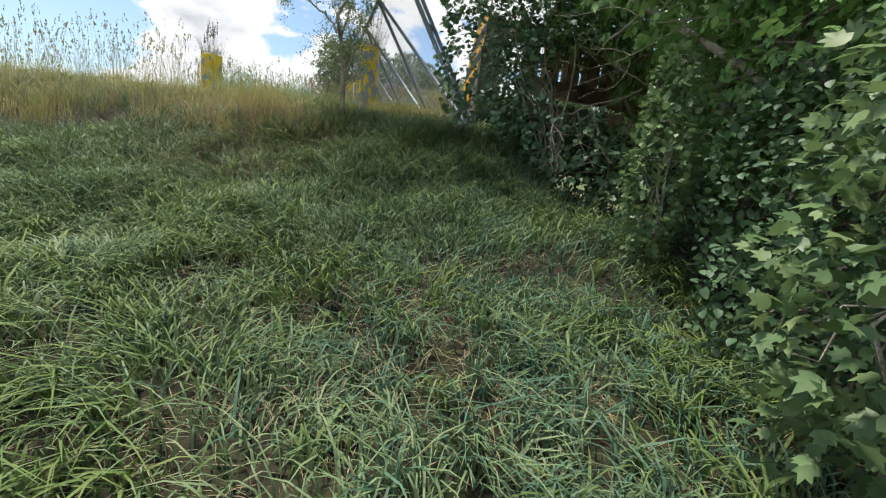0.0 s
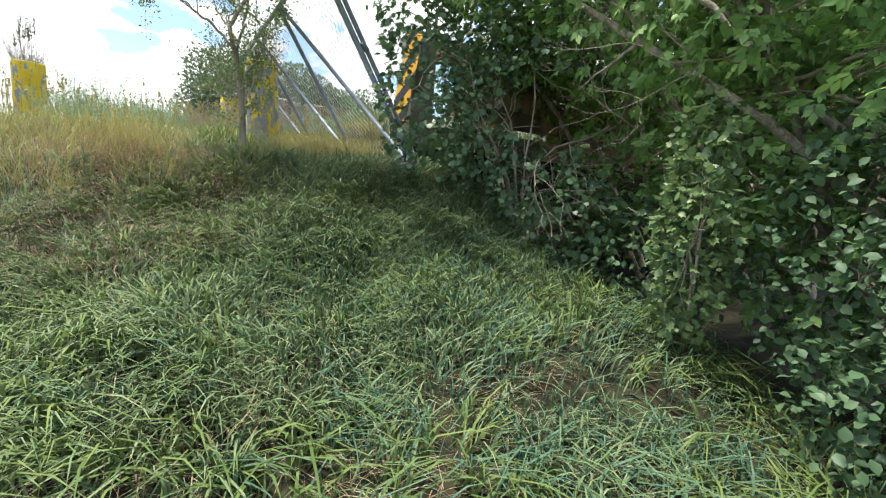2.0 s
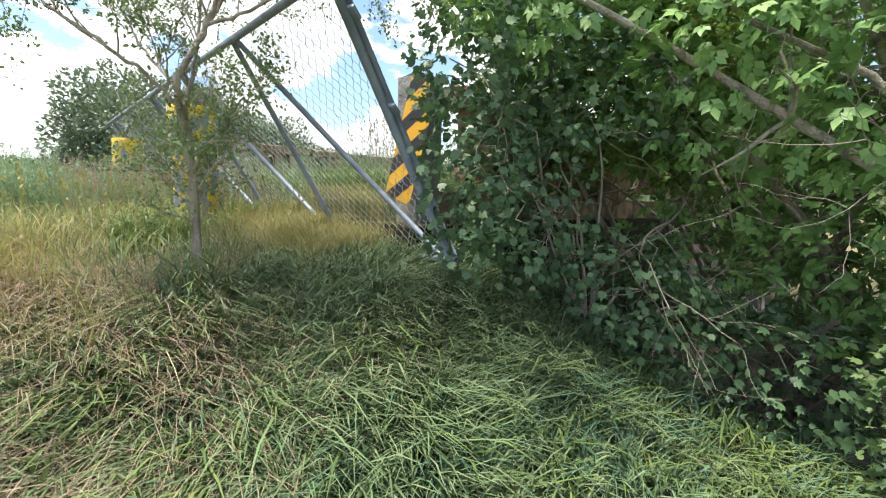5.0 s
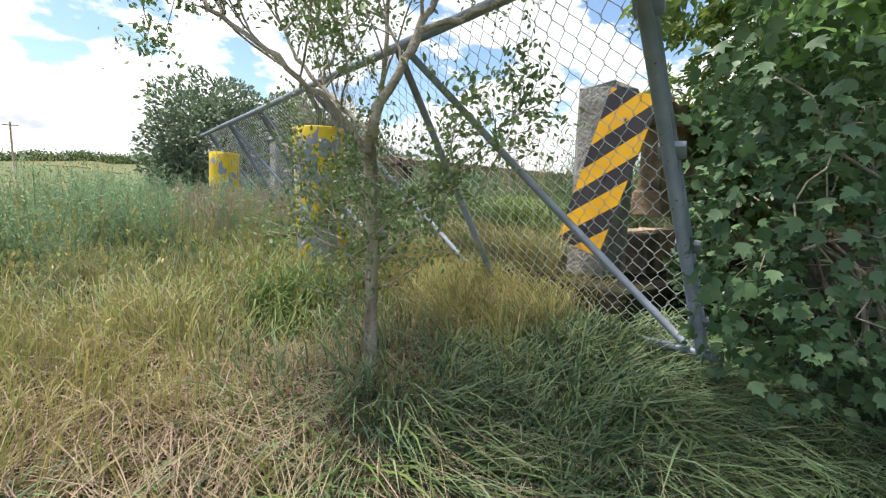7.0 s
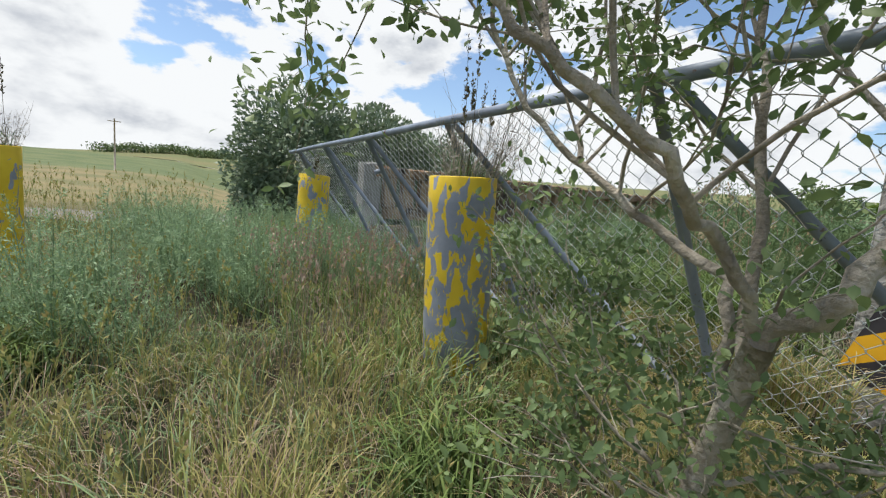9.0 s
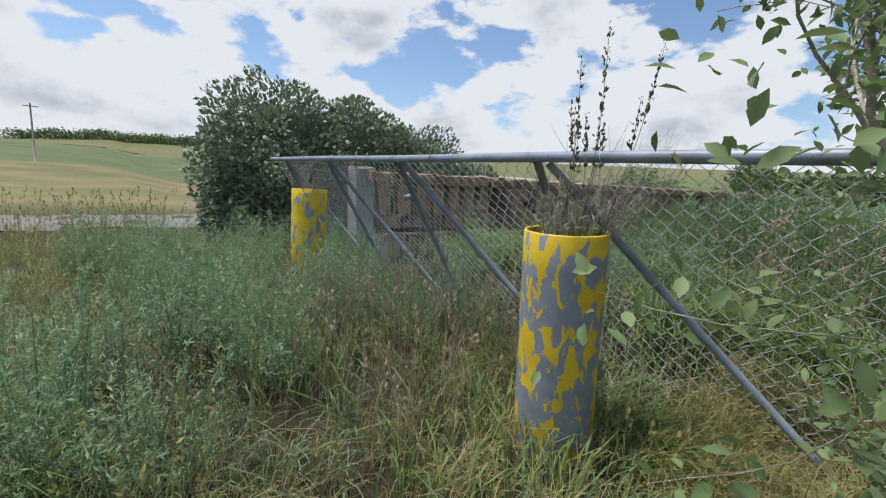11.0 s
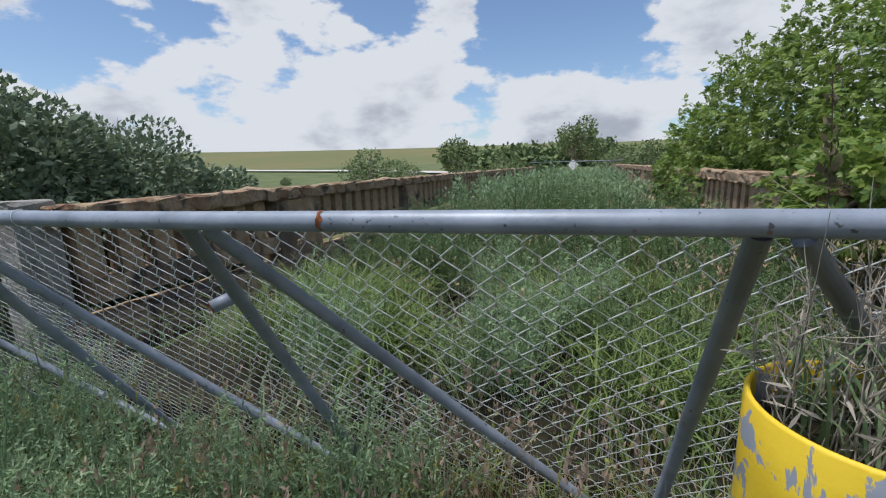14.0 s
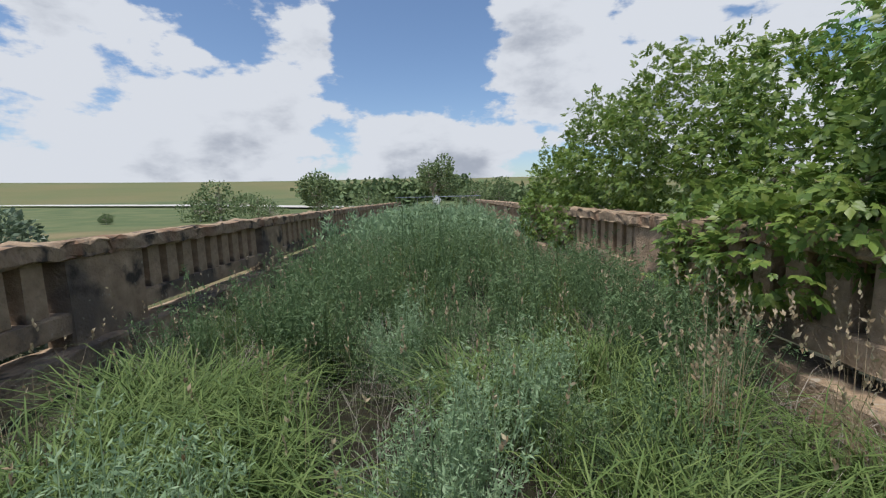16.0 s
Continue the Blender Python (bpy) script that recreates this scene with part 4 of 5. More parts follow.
shrub("bramble", "low bramble with lobed leaves at the foot of the fence post", "bramble",
      [(3.3, 1.52, 0.65, 0.32, 0.26, 0.8), (3.68, 0.85, 0.55, 0.34, 0.34, 0.85), (3.72, 0.75, 1.15, 0.32, 0.34, 0.5), (3.8, 1.5, 0.95, 0.38, 0.38, 0.75), (3.9, 1.25, 0.2, 0.33, 0.3, 0.6), (3.5, 1.95, 0.35, 0.5, 0.5, 0.95), (3.55, 1.75, -0.25, 0.45, 0.5, 0.45), (3.1, 1.9, -0.2, 0.4, 0.45, 0.5), (3.95, 1.6, 0.25, 0.42, 0.5, 0.75), (4.3, 1.75, -0.25, 0.5, 0.5, 0.5), (4.1, 1.9, 0.9, 0.5, 0.6, 0.6), (4.6, 1.9, -0.55, 0.5, 0.4, 0.4), (5.3, 2.1, -0.75, 0.6, 0.4, 0.4), (4.9, 2.3, -0.9, 0.8, 0.5, 0.5)],
      [(4.1, 1.8, -0.8)], leaf_lobed(), 11500, 0.064, M_BRAMBLE, 32, radius=0.012, hang=0.35, box=hedge_gap, part_label="lobed dark green leaves")
shrub("broadleaf_shrub", "leafy shrub with round grey-green leaves on the slope", "shrub",
      [(7.00, 1.85, -0.65, 0.55, 0.45, 0.85), (6.40, 1.90, -0.60, 0.35, 0.35, 0.75), (7.70, 1.70, -0.60, 0.55, 0.50, 1.00), (7.40, 2.10, 0.10, 0.50, 0.50, 0.60), (7.80, 1.35, -1.25, 0.50, 0.35, 0.50), (6.90, 1.50, -1.20, 0.45, 0.32, 0.40)],
      [(7.00, 2.10, -2.00)], leaf_oval(0.36, 0.12), 8000, 0.056, M_OVAL, 33, radius=0.014, outward=0.3, part_label="round grey-green leaves")
shrub("maple_sapling", "pale green maple sapling with broad lobed leaves on the slope", "sapling",
      [(7.5, 0.95, -1.0, 0.32, 0.28, 0.6), (7.55, 1.05, -0.4, 0.34, 0.28, 0.5), (7.9, 1.1, -1.25, 0.36, 0.28, 0.6), (7.5, 1.2, 0.2, 0.32, 0.28, 0.45)],
      [(7.65, 1.1, -2.1)], leaf_lobed(), 2000, 0.08, M_SAPLING, 39, radius=0.012, outward=0.5, up=0.9, part_label="broad pale green lobed leaves")
shrub("sapling", "yellow-green sapling with lobed leaves standing before the thicket", "sapling",
      [(5.85, 1.58, -0.6, 0.24, 0.22, 0.62), (5.8, 1.65, -0.05, 0.17, 0.16, 0.35)],
      [(5.85, 1.7, -1.6)], leaf_lobed(), 1500, 0.052, M_SAPLING, 34, radius=0.012, part_label="yellow-green lobed leaves")


# bushes by the bridge
shrub("box_elder", "sunlit box elder leaning over the bridge's parapet", "tree",
      [(3.6, 3.6, 1.5, 1.0, 1.1, 0.9), (3.9, 5.0, 2.05, 1.1, 1.3, 1.15), (3.9, 7.2, 2.3, 1.2, 1.4, 1.55), (3.6, 9.6, 2.1, 1.1, 1.5, 1.6), (3.2, 12.0, 1.5, 0.9, 1.5, 1.4), (2.5, 4.0, 1.0, 0.5, 0.6, 0.6), (2.4, 3.3, 1.15, 0.42, 0.6, 0.45), (2.6, 2.75, 1.4, 0.45, 0.5, 0.35), (2.75, 2.2, 2.4, 0.5, 0.55, 0.5),
       (2.6, 9.4, 1.0, 0.45, 1.1, 0.7), (2.6, 12.2, 1.0, 0.45, 1.2, 0.8), (3.4, 2.6, 1.9, 0.8, 0.7, 0.6)],
      [(4.2, 4.5, -2.2), (4.2, 7.5, -2.2), (4.0, 10.5, -2.2)], COMPOUND, 20000, 0.13, M_LIGHTLEAF, 35, depth=0.3, hang=0.25, up=1.0, part_label="bright green feathered leaves")
shrub("willow_bush", "rounded willow bush with narrow grey-green leaves", "bush",
      [(-6.0, 0.6, 1.15, 1.2, 1.3, 1.6), (-6.3, 2.2, 1.2, 1.3, 1.4, 1.5), (-6.5, 3.8, 1.0, 1.2, 1.4, 1.3), (-5.5, 0.3, 0.3, 0.9, 0.9, 0.9), (-6.3, 5.2, 0.6, 1.0, 1.1, 1.1), (-5.4, 3.4, 0.5, 0.6, 0.9, 0.9)],
      [(-6.0, 1.0, -0.9), (-6.3, 3.0, -1.2)], leaf_narrow(0.27), 85000, 0.106, M_WILLOW, 36, depth=0.55, outward=0.9, up=0.3, part_label="narrow grey-green leaves")


def dead_branch(start, direction, length, radius, seed):
    rng = np.random.default_rng(seed)
    ob = thing("dead_branch", "bare pale dead branch sticking out of the thicket", "branch", "dead branches in the thicket")
    items, tips = [], []
    grow(rng, start, direction, length, radius, 3, items, tips, 0.35, 3, 0.0, 0.6, 0.75)
    V, F = join_arrays(items)
    tagged(part("limb_work", mesh_np("limb_work", V, F, M_TWIG, True), ob), kind="stuff")


dead_branch((4.5, 2.45, 0.3), (0.3, -0.85, -0.4), 0.85, 0.012, 8)
dead_branch((5.9, 2.3, 0.75), (-0.3, -0.9, 0.0), 0.8, 0.009, 9)
dead_branch((5.0, 2.2, 0.2), (0.5, -0.85, 0.15), 0.6, 0.008, 14)


# ---------------------------------------------------------------- far things
def far_tree(x, y, h, w, seed, n=4200, name="far_tree", trunk=True):
    rng = np.random.default_rng(seed)
    z0 = float(ground_z(x, y))
    ob = thing(name, "dark green round-crowned tree beyond the meadow" if trunk else "low dark green bush on the meadow", "tree" if trunk else "bush", "trees beyond the bridge", (x, y, z0))
    lum = [(rng.normal(0, w * 0.22), rng.normal(0, w * 0.22), h * (rng.uniform(0.35, 0.85) if trunk else rng.uniform(0.12, 0.62)), w * rng.uniform(0.22, 0.34), w * rng.uniform(0.22, 0.34), h * rng.uniform(0.16, 0.26)) for _ in range(11)]
    V, F = join_arrays([pipe_arrays([(0, 0, -0.3), (0, 0, h * 0.35), (0.1, 0, h * 0.7)], [h * 0.03, h * 0.02, h * 0.008], 7)] + limbs_in(rng, [(0, 0, h * 0.15)], lum, h * 0.012))
    part("trunk", mesh_np("trunk", V, F, M_BARK, True), ob)
    P, D = lumps_of(rng, lum, n, 0.5)
    P[:, 2] = np.maximum(P[:, 2], 0.05)
    V, F = scatter(leaf_narrow(0.42), P, D + rng.normal(0, 0.7, P.shape), D + rng.normal(0, 0.6, P.shape), rng.uniform(0.5, 1.2, len(P)) * max(0.2, h * 0.05))
    part("crown", mesh_np("crown", V, F, M_FARTREE), ob)
    return ob


far_tree(-22, 75, 9.4, 6.6, 51, 4500)
far_tree(-1.8, 71, 8.0, 6.4, 52, 4500)
far_tree(10.5, 84, 8.0, 4.5, 53, 2600)
for k, (bx, by, bh, bw) in enumerate([(-42, 80, 10.5, 11), (-47, 82, 8.0, 8), (-34, 78, 7.0, 8), (-27, 66, 5.0, 6), (-17, 66, 5.4, 7), (-11, 60, 4.4, 4), (-8, 48, 3.4, 3), (4, 66, 6.0, 6), (9, 62, 5.6, 6), (13, 58, 6.0, 6), (18, 70, 8, 9), (-62, 78, 2.6, 3), (-13.5, 76, 7.5, 7)]):
    far_tree(bx, by, bh * 0.9, bw * 0.9, 60 + k, 2600, "far_bush", False)


def woodland(name, line, h, n, seed, spread):
    """A belt of woods, too far to count its trees."""
    rng = np.random.default_rng(seed)
    P = np.asarray(line, float)
    t = rng.uniform(0, len(P) - 1, n)
    xy = np.stack([np.interp(t, np.arange(len(P)), P[:, k]) for k in (0, 1)], -1) + rng.normal(0, spread, (n, 2))
    top = h * (0.55 + 0.3 * np.sin(t * 23) * np.sin(t * 41 + 1) + 0.15 * rng.random(n))
    z = ground_z(xy[:, 0], xy[:, 1]) + top * rng.random(n) ** 0.7
    V, F = scatter(leaf_narrow(0.45), np.column_stack([xy, z]), rng.normal(0, 1, (n, 3)), rng.normal(0, 1, (n, 3)), rng.uniform(0.1, 0.22, n) * h)
    ob = new(name, mesh_np(name, V, F, M_FARTREE))
    return tagged(ob, "dark belt of woods along the horizon", "woods", kind="stuff")


woodland("woods", [(-36, 128), (-10, 122), (16, 112), (40, 104)], 8.5, 12000, 71, 3)
woodland("woods", [(-420, -60), (-430, 10), (-420, 60)], 9, 6000, 72, 4)


def utility_pole(x, y):
    z0 = float(ground_z(x, y))
    ob = thing("utility_pole", "distant brown wooden utility pole", "pole", at=(x, y, z0))
    pipe("shaft", [(0, 0, -0.3), (0, 0, 7.6)], [0.14, 0.09], M_BARK, ob)
    part("crossarm", bm_mesh("crossarm", box_bm((0.1, 1.6, 0.12), (0, 0, 7.2), 0.01), M_BARK), ob)


utility_pole(-78, -10.5)


def diamond_sign(x, y, z):
    ob = thing("diamond_sign", "white diamond sign on a post at the bridge's far end", "road sign", at=(x, y, 0.0))
    pipe("post", [(0, 0.03, 0), (0, 0.03, z + 0.1)], 0.03, M_PIPE, ob)
    bm = box_bm((0.62, 0.012, 0.62), (0, 0, 0), 0.004)
    p = part("plate", bm_mesh("plate", bm, M_WHITE), ob)
    p.location, p.rotation_euler = (0, 0, z), (0, radians(45), 0)


diamond_sign(-0.74, 36.2, 1.36)


def far_fence():
    ob = thing("far_fence", "low chain-link barrier across the bridge's far end", "fence", at=(-0.5, 35.2, 0.0))
    pipe("top_rail", [(-3.6, 0, 1.66), (3.4, 0, 1.62)], 0.03, M_PIPE, ob)
    for x in (-3.5, -1.8, 0.0, 1.7, 3.3):
        pipe("post", [(x, 0, -0.3), (x, 0, 1.63)], 0.025, M_PIPE, ob)


far_fence()


# ---------------------------------------------------------------- grass and weeds
def spots(rng, n, x0, x1, y0, y1, keep=None):
    P = np.stack([rng.uniform(x0, x1, n), rng.uniform(y0, y1, n)], -1)
    if keep is not None:
        P = P[keep(P[:, 0], P[:, 1])]
    return P


def patchy(x, y, s, seed):
    return np.sin(x * s + seed) * np.sin(y * s * 1.13 + 2 * seed) + 0.6 * np.sin(x * s * 2.3 - seed) * np.sin(y * s * 2.1 + seed * 3)


def clumped(rng, P, per, r):
    Q = P.repeat(per, 0)
    return Q + rng.normal(0, r, Q.shape)


def soil_at(P):
    x, y = P[:, 0], P[:, 1]
    on = (y > Y0) & (x > XL) & (x < XR)
    return np.where(on & (y < Y1), DECK_Z + 0.03, ground_z(x, y))


def turf(name, label, P, h, w, mat, rng, lean=0.35, flow=(0, 0), bend=1.0):
    n = len(P)
    base = np.column_stack([P, soil_at(P) - 0.01])
    hh = h * rng.uniform(0.5, 1.15, n)
    turn = 2.2 * np.sin(P[:, 0] * 2.7 + 1.3 * np.sin(P[:, 1] * 3.1)) + 2.0 * np.sin(P[:, 1] * 2.3 + 0.7)
    comb = np.stack([np.cos(turn), np.sin(turn)], -1) * lean * 0.6
    dirn = (rng.normal(0, lean, (n, 2)) + comb + np.array(flow)) * hh[:, None]
    V, F = blades(base, hh, dirn, w * rng.uniform(0.6, 1.2, n), rng, bend)
    return tagged(new(name, mesh_np(name, V, F, mat)), label, "grass", kind="stuff")


def off_bush(x, y):
    """Bare of grass: inside bollards and under the thicket."""
    ok = np.ones(len(x), bool)
    for bx, by in ((0.88, 0.06), (-2.78, 0.06), (-2.15, -2.81)):
        ok &= np.hypot(x - bx, y - by) > 0.22
    return ok


def bank(x, y):
    u = x - 0.35 * (np.clip(y, -8, 2) + 0.5)
    return (u > 2.4) & (y < 2.1) & off_bush(x, y)


def top_land(x, y):
    u = x - 0.35 * (np.clip(y, -8, 2) + 0.5)
    return (u < 3.2) & ((y < 1.05) | (x < XL - 0.4)) & off_bush(x, y)


rg = np.random.default_rng(101)
# slope: clumps of mixed grass
C = spots(rg, 12000, 2.6, 10.5, -6.5, 2.1, bank)
C = C[(np.hypot(C[:, 0] - 6.5, C[:, 1] + 0.5) < 5.2)]
C = C[~((C[:, 0] > 3.6) & (C[:, 1] > 0.95 + 0.25 * np.sin(C[:, 0] * 3)) & (rg.random(len(C)) < 0.6))]
pt = patchy(C[:, 0], C[:, 1], 1.7, 1.0)
sel = rg.random(len(C)) < np.clip(0.62 + 0.3 * pt, 0.12, 1)
turf("bank_grass", "lush green grass in tufts on the road bank", clumped(rg, C[sel], 7, 0.04), 0.27, 0.0056, M_GRASS, rg, 0.5, (0.12, 0.0), 1.25)
blue = rg.random(len(C)) < np.clip((C[:, 1] + 1.2) / 2.2, 0.08, 0.8) * 0.55
turf("bank_grass", "blue-green couch grass in the shade of the thicket", clumped(rg, C[blue], 7, 0.045), 0.34, 0.0060, M_BLUE, rg, 0.5, (0.12, 0.10), 1.3)
dry = rg.random(len(C)) < np.clip(0.5 - 0.3 * pt, 0.15, 0.85)
turf("dead_grass", "matted dead grass among the green", clumped(rg, C[dry], 6, 0.07), 0.10, 0.0026, M_STRAW, rg, 1.5, (0.2, 0), 1.6)
B = spots(rg, 1500, 2.9, 9.0, -4.5, 1.9, bank)
B = B[(np.hypot(B[:, 0] - 6.2, B[:, 1] + 0.5) < 4.4) & (rg.random(len(B)) < np.clip(0.6 + 0.5 * patchy(B[:, 0], B[:, 1], 1.1, 4.0), 0.1, 1))]
turf("bank_tuft", "broad bright green grass blades standing in tufts", clumped(rg, B, 13, 0.035), 0.36, 0.0078, M_LUSH, rg, 0.5, (0.08, 0.0), 1.45)
K1 = spots(rg, 2600, 2.9, 5.4, -3.2, 1.5, bank)
turf("crest_grass", "thick fresh green grass near the top of the bank", clumped(rg, K1, 7, 0.05), 0.26, 0.0062, M_GRASS, rg, 0.45, (0.15, 0.0), 1.2)
# straw mound by the young tree
S1 = spots(rg, 4400, 2.0, 4.4, -3.4, 1.0, lambda x, y: (np.hypot((x - 3.0) / 1.0, (y + 0.9) / 1.7) < 1) & off_bush(x, y))
turf("straw", "pale flattened straw round the young tree", clumped(rg, S1, 5, 0.06), 0.16, 0.0022, M_STRAW, rg, 1.25, (0.75, -0.15), 1.5)
S3 = spots(rg, 900, 2.3, 3.9, -2.2, 0.1, lambda x, y: (np.hypot((x - 3.05) / 0.85, (y + 0.95) / 1.1) < 1) & off_bush(x, y))
turf("dead_grass", "matted purple-brown dead grass round the young tree", clumped(rg, S3, 6, 0.06), 0.20, 0.0024, M_PINK, rg, 1.1, (0.6, -0.2), 1.5)
S2 = spots(rg, 900, 2.7, 4.4, -0.6, 1.5, bank)
turf("bank_grass", "long green blades combed down the crest", clumped(rg, S2, 7, 0.045), 0.40, 0.0056, M_GRASS, rg, 0.45, (0.22, 0.05), 1.3)
turf("straw", "pale straw combed down the crest", clumped(rg, S2[S2[:, 0] < 3.5][::2], 4, 0.06), 0.30, 0.0024, M_STRAW, rg, 0.5, (0.5, 0.1), 1.5)
# road end: tall mixed grass and ripe seed heads
T1 = spots(rg, 6000, -4.4, 3.0, -5.0, 0.95, top_land)
T1 = T1[(rg.random(len(T1)) < 0.25) | (T1[:, 0] > 0.2) | (T1[:, 1] < -2.0)]
pt = patchy(T1[:, 0], T1[:, 1], 1.3, 2.0)
turf("road_grass", "tall green grass at the closed road's end", clumped(rg, T1[rg.random(len(T1)) < 0.3 + 0.3 * pt], 7, 0.05), 0.40, 0.0042, M_GRASS, rg, 0.38, (0, 0), 1.2)
turf("ripe_grass", "ripe brownish grass among the green", clumped(rg, T1[rg.random(len(T1)) < 0.45 - 0.25 * pt], 7, 0.06), 0.42, 0.0024, M_SEED, rg, 0.28)
turf("straw", "dry straw between the grass", clumped(rg, T1[rg.random(len(T1)) < 0.3], 6, 0.08), 0.12, 0.0022, M_STRAW, rg, 1.2, (0, 0), 1.5)
T5 = spots(rg, 1500, 0.6, 3.3, -5.5, -1.0, lambda x, y: (x - 0.35 * (y + 0.5) < 3.6) & (rg.random(len(x)) < 0.35 + 0.35 * patchy(x, y, 1.9, 0.3)))
turf("ripe_grass", "tall tan ripe grass along the top of the bank", clumped(rg, T5, 8, 0.05), 0.52, 0.0026, M_SEED, rg, 0.3, (0, 0), 1.0)
turf("dead_grass", "brown dead grass along the top of the bank", clumped(rg, T5[::2], 6, 0.06), 0.34, 0.0022, M_PINK, rg, 0.5, (0, 0), 1.2)
turf("dead_grass", "brown dead stalks among the road grass", clumped(rg, T1[rg.random(len(T1)) < 0.3], 6, 0.05), 0.34, 0.0022, M_PINK, rg, 0.5, (0, 0), 1.2)
T4 = spots(rg, 1000, 1.2, 2.75, 0.15, 1.15, off_bush)
turf("ripe_grass", "brown ripe grass at the fence's foot", clumped(rg, T4, 6, 0.06), 0.5, 0.0026, M_SEED, rg, 0.3)
turf("straw", "dry brown stalks under the fence", clumped(rg, T4[::2], 5, 0.06), 0.45, 0.0022, M_STRAW, rg, 0.45)
BRIGHT = np.array([(1.7, -0.45), (1.9, -0.6), (0.2, -2.1), (0.4, -2.3), (-0.3, -2.4), (1.2, 0.35)])
turf("lush_tuft", "yellow-green grass tuft beside the bollards", clumped(rg, BRIGHT, 130, 0.10), 0.55, 0.006, M_LUSH, rg, 0.4, (0, 0), 1.4)
# wider meadow, thinning out
T2 = spots(rg, 15000, -26, 4.0, -24, 0.8, lambda x, y: (x - 0.35 * (np.clip(y, -8, 2) + 0.5) < 3.2) & ~((x > -4.4) & (y > -5)) & (rg.random(len(x)) < np.clip(9.0 / (np.hypot(x, y) + 3), 0.1, 1)) & (x > -13.0 - 2.0 * np.sin(y)))
turf("meadow_grass", "ripe yellow-brown meadow grass beside the road", clumped(rg, T2, 3, 0.12), 0.62, 0.006, M_SEED, rg, 0.25)
turf("meadow_grass", "green meadow grass beside the road", clumped(rg, T2[::2], 3, 0.12), 0.5, 0.006, M_GRASS, rg, 0.3)
T3 = spots(rg, 4500, -28, -4.2, 0.0, 26, lambda x, y: (rg.random(len(x)) < np.clip(9.0 / (np.hypot(x, y) + 2), 0.1, 1)) & (x > -13.5))
turf("meadow_grass", "green meadow grass below the bridge", clumped(rg, T3, 4, 0.15), 0.4, 0.008, M_GRASS, rg, 0.3)
# the overgrown deck
D1 = spots(rg, 4600, XL + 0.15, XR - 0.1, 0.55, 8.5)
D1 = D1[((D1[:, 1] > 3.4) | (patchy(D1[:, 0], D1[:, 1], 3.6, 1.2) > -0.1)) & (rg.random(len(D1)) < np.clip(5.0 / (D1[:, 1] + 1.0), 0.3, 1)) & (patchy(D1[:, 0], D1[:, 1], 2.3, 0.5) > 0.12) & ((D1[:, 0] > -2.3) | (D1[:, 1] > 4.5) | (rg.random(len(D1)) < 0.25))]
turf("deck_grass", "lush grass on the bridge deck", clumped(rg, D1, 6, 0.05), 0.42, 0.0056, M_GRASS, rg, 0.45, (0, 0), 1.3)
LUSH = np.array([(-1.9, 1.9), (-1.5, 2.6), (-2.1, 2.7), (0.2, 2.6), (-1.55, 1.75), (-1.2, 2.1), (-1.75, 2.3), (-0.9, 1.6), (0.75, 1.5), (1.2, 2.2), (1.7, 1.6), (0.9, 3.0)])
turf("lush_tuft", "bright green arching grass tufts on the deck", clumped(rg, LUSH, 520, 0.17), 0.92, 0.0055, M_LUSH, rg, 0.42, (0, 0), 1.5)
turf("dead_grass", "grey dead stalks on the bridge deck", clumped(rg, D1[::4], 5, 0.06), 0.5, 0.0018, M_STRAW, rg, 0.4)
D2 = spots(rg, 2200, XL + 0.1, XR, 8.5, 30)
turf("deck_grass", "grass on the far part of the deck", clumped(rg, D2, 5, 0.12), 0.5, 0.009, M_GRASS, rg, 0.5)


def weed_template(rng, stems=7, n=30, leaf=1.0, slim=0.15):
    """A bushy weed: several stems that rise from one root, each set with small narrow leaves towards its spire."""
    items = []
    for s in range(stems):
        a = rng.uniform(0, 6.28)
        out = rng.uniform(0.08, 0.46) if s else 0.02
        h = 1.0 - 0.8 * out + rng.uniform(-0.12, 0.08)
        tip = np.array([math.cos(a) * out, math.sin(a) * out, h])
        t = rng.uniform(0.12, 1.0, n) ** 0.8
        P = tip * np.stack([t ** 0.7, t ** 0.7, t], -1)
        b = rng.uniform(0, 6.28, n)
        rad = 0.07 * (1.1 - t) * rng.random(n) + 0.008
        P = P + np.stack([np.cos(b) * rad, np.sin(b) * rad, 0 * b], -1)
        d = np.stack([np.cos(b), np.sin(b), 1.2 + 0 * b], -1) + rng.normal(0, 0.25, (n, 3))
        items.append(scatter(leaf_narrow(slim), P, d, rng.normal(0, 1, (n, 3)), leaf * rng.uniform(0.05, 0.085, n) * (1.25 - 0.6 * t)))
        items.append(pipe_arrays([(0, 0, -0.02), tip * np.array([0.6, 0.6, 0.5]), tip], [0.006, 0.005, 0.002], 3, False))
    return join_arrays(items)


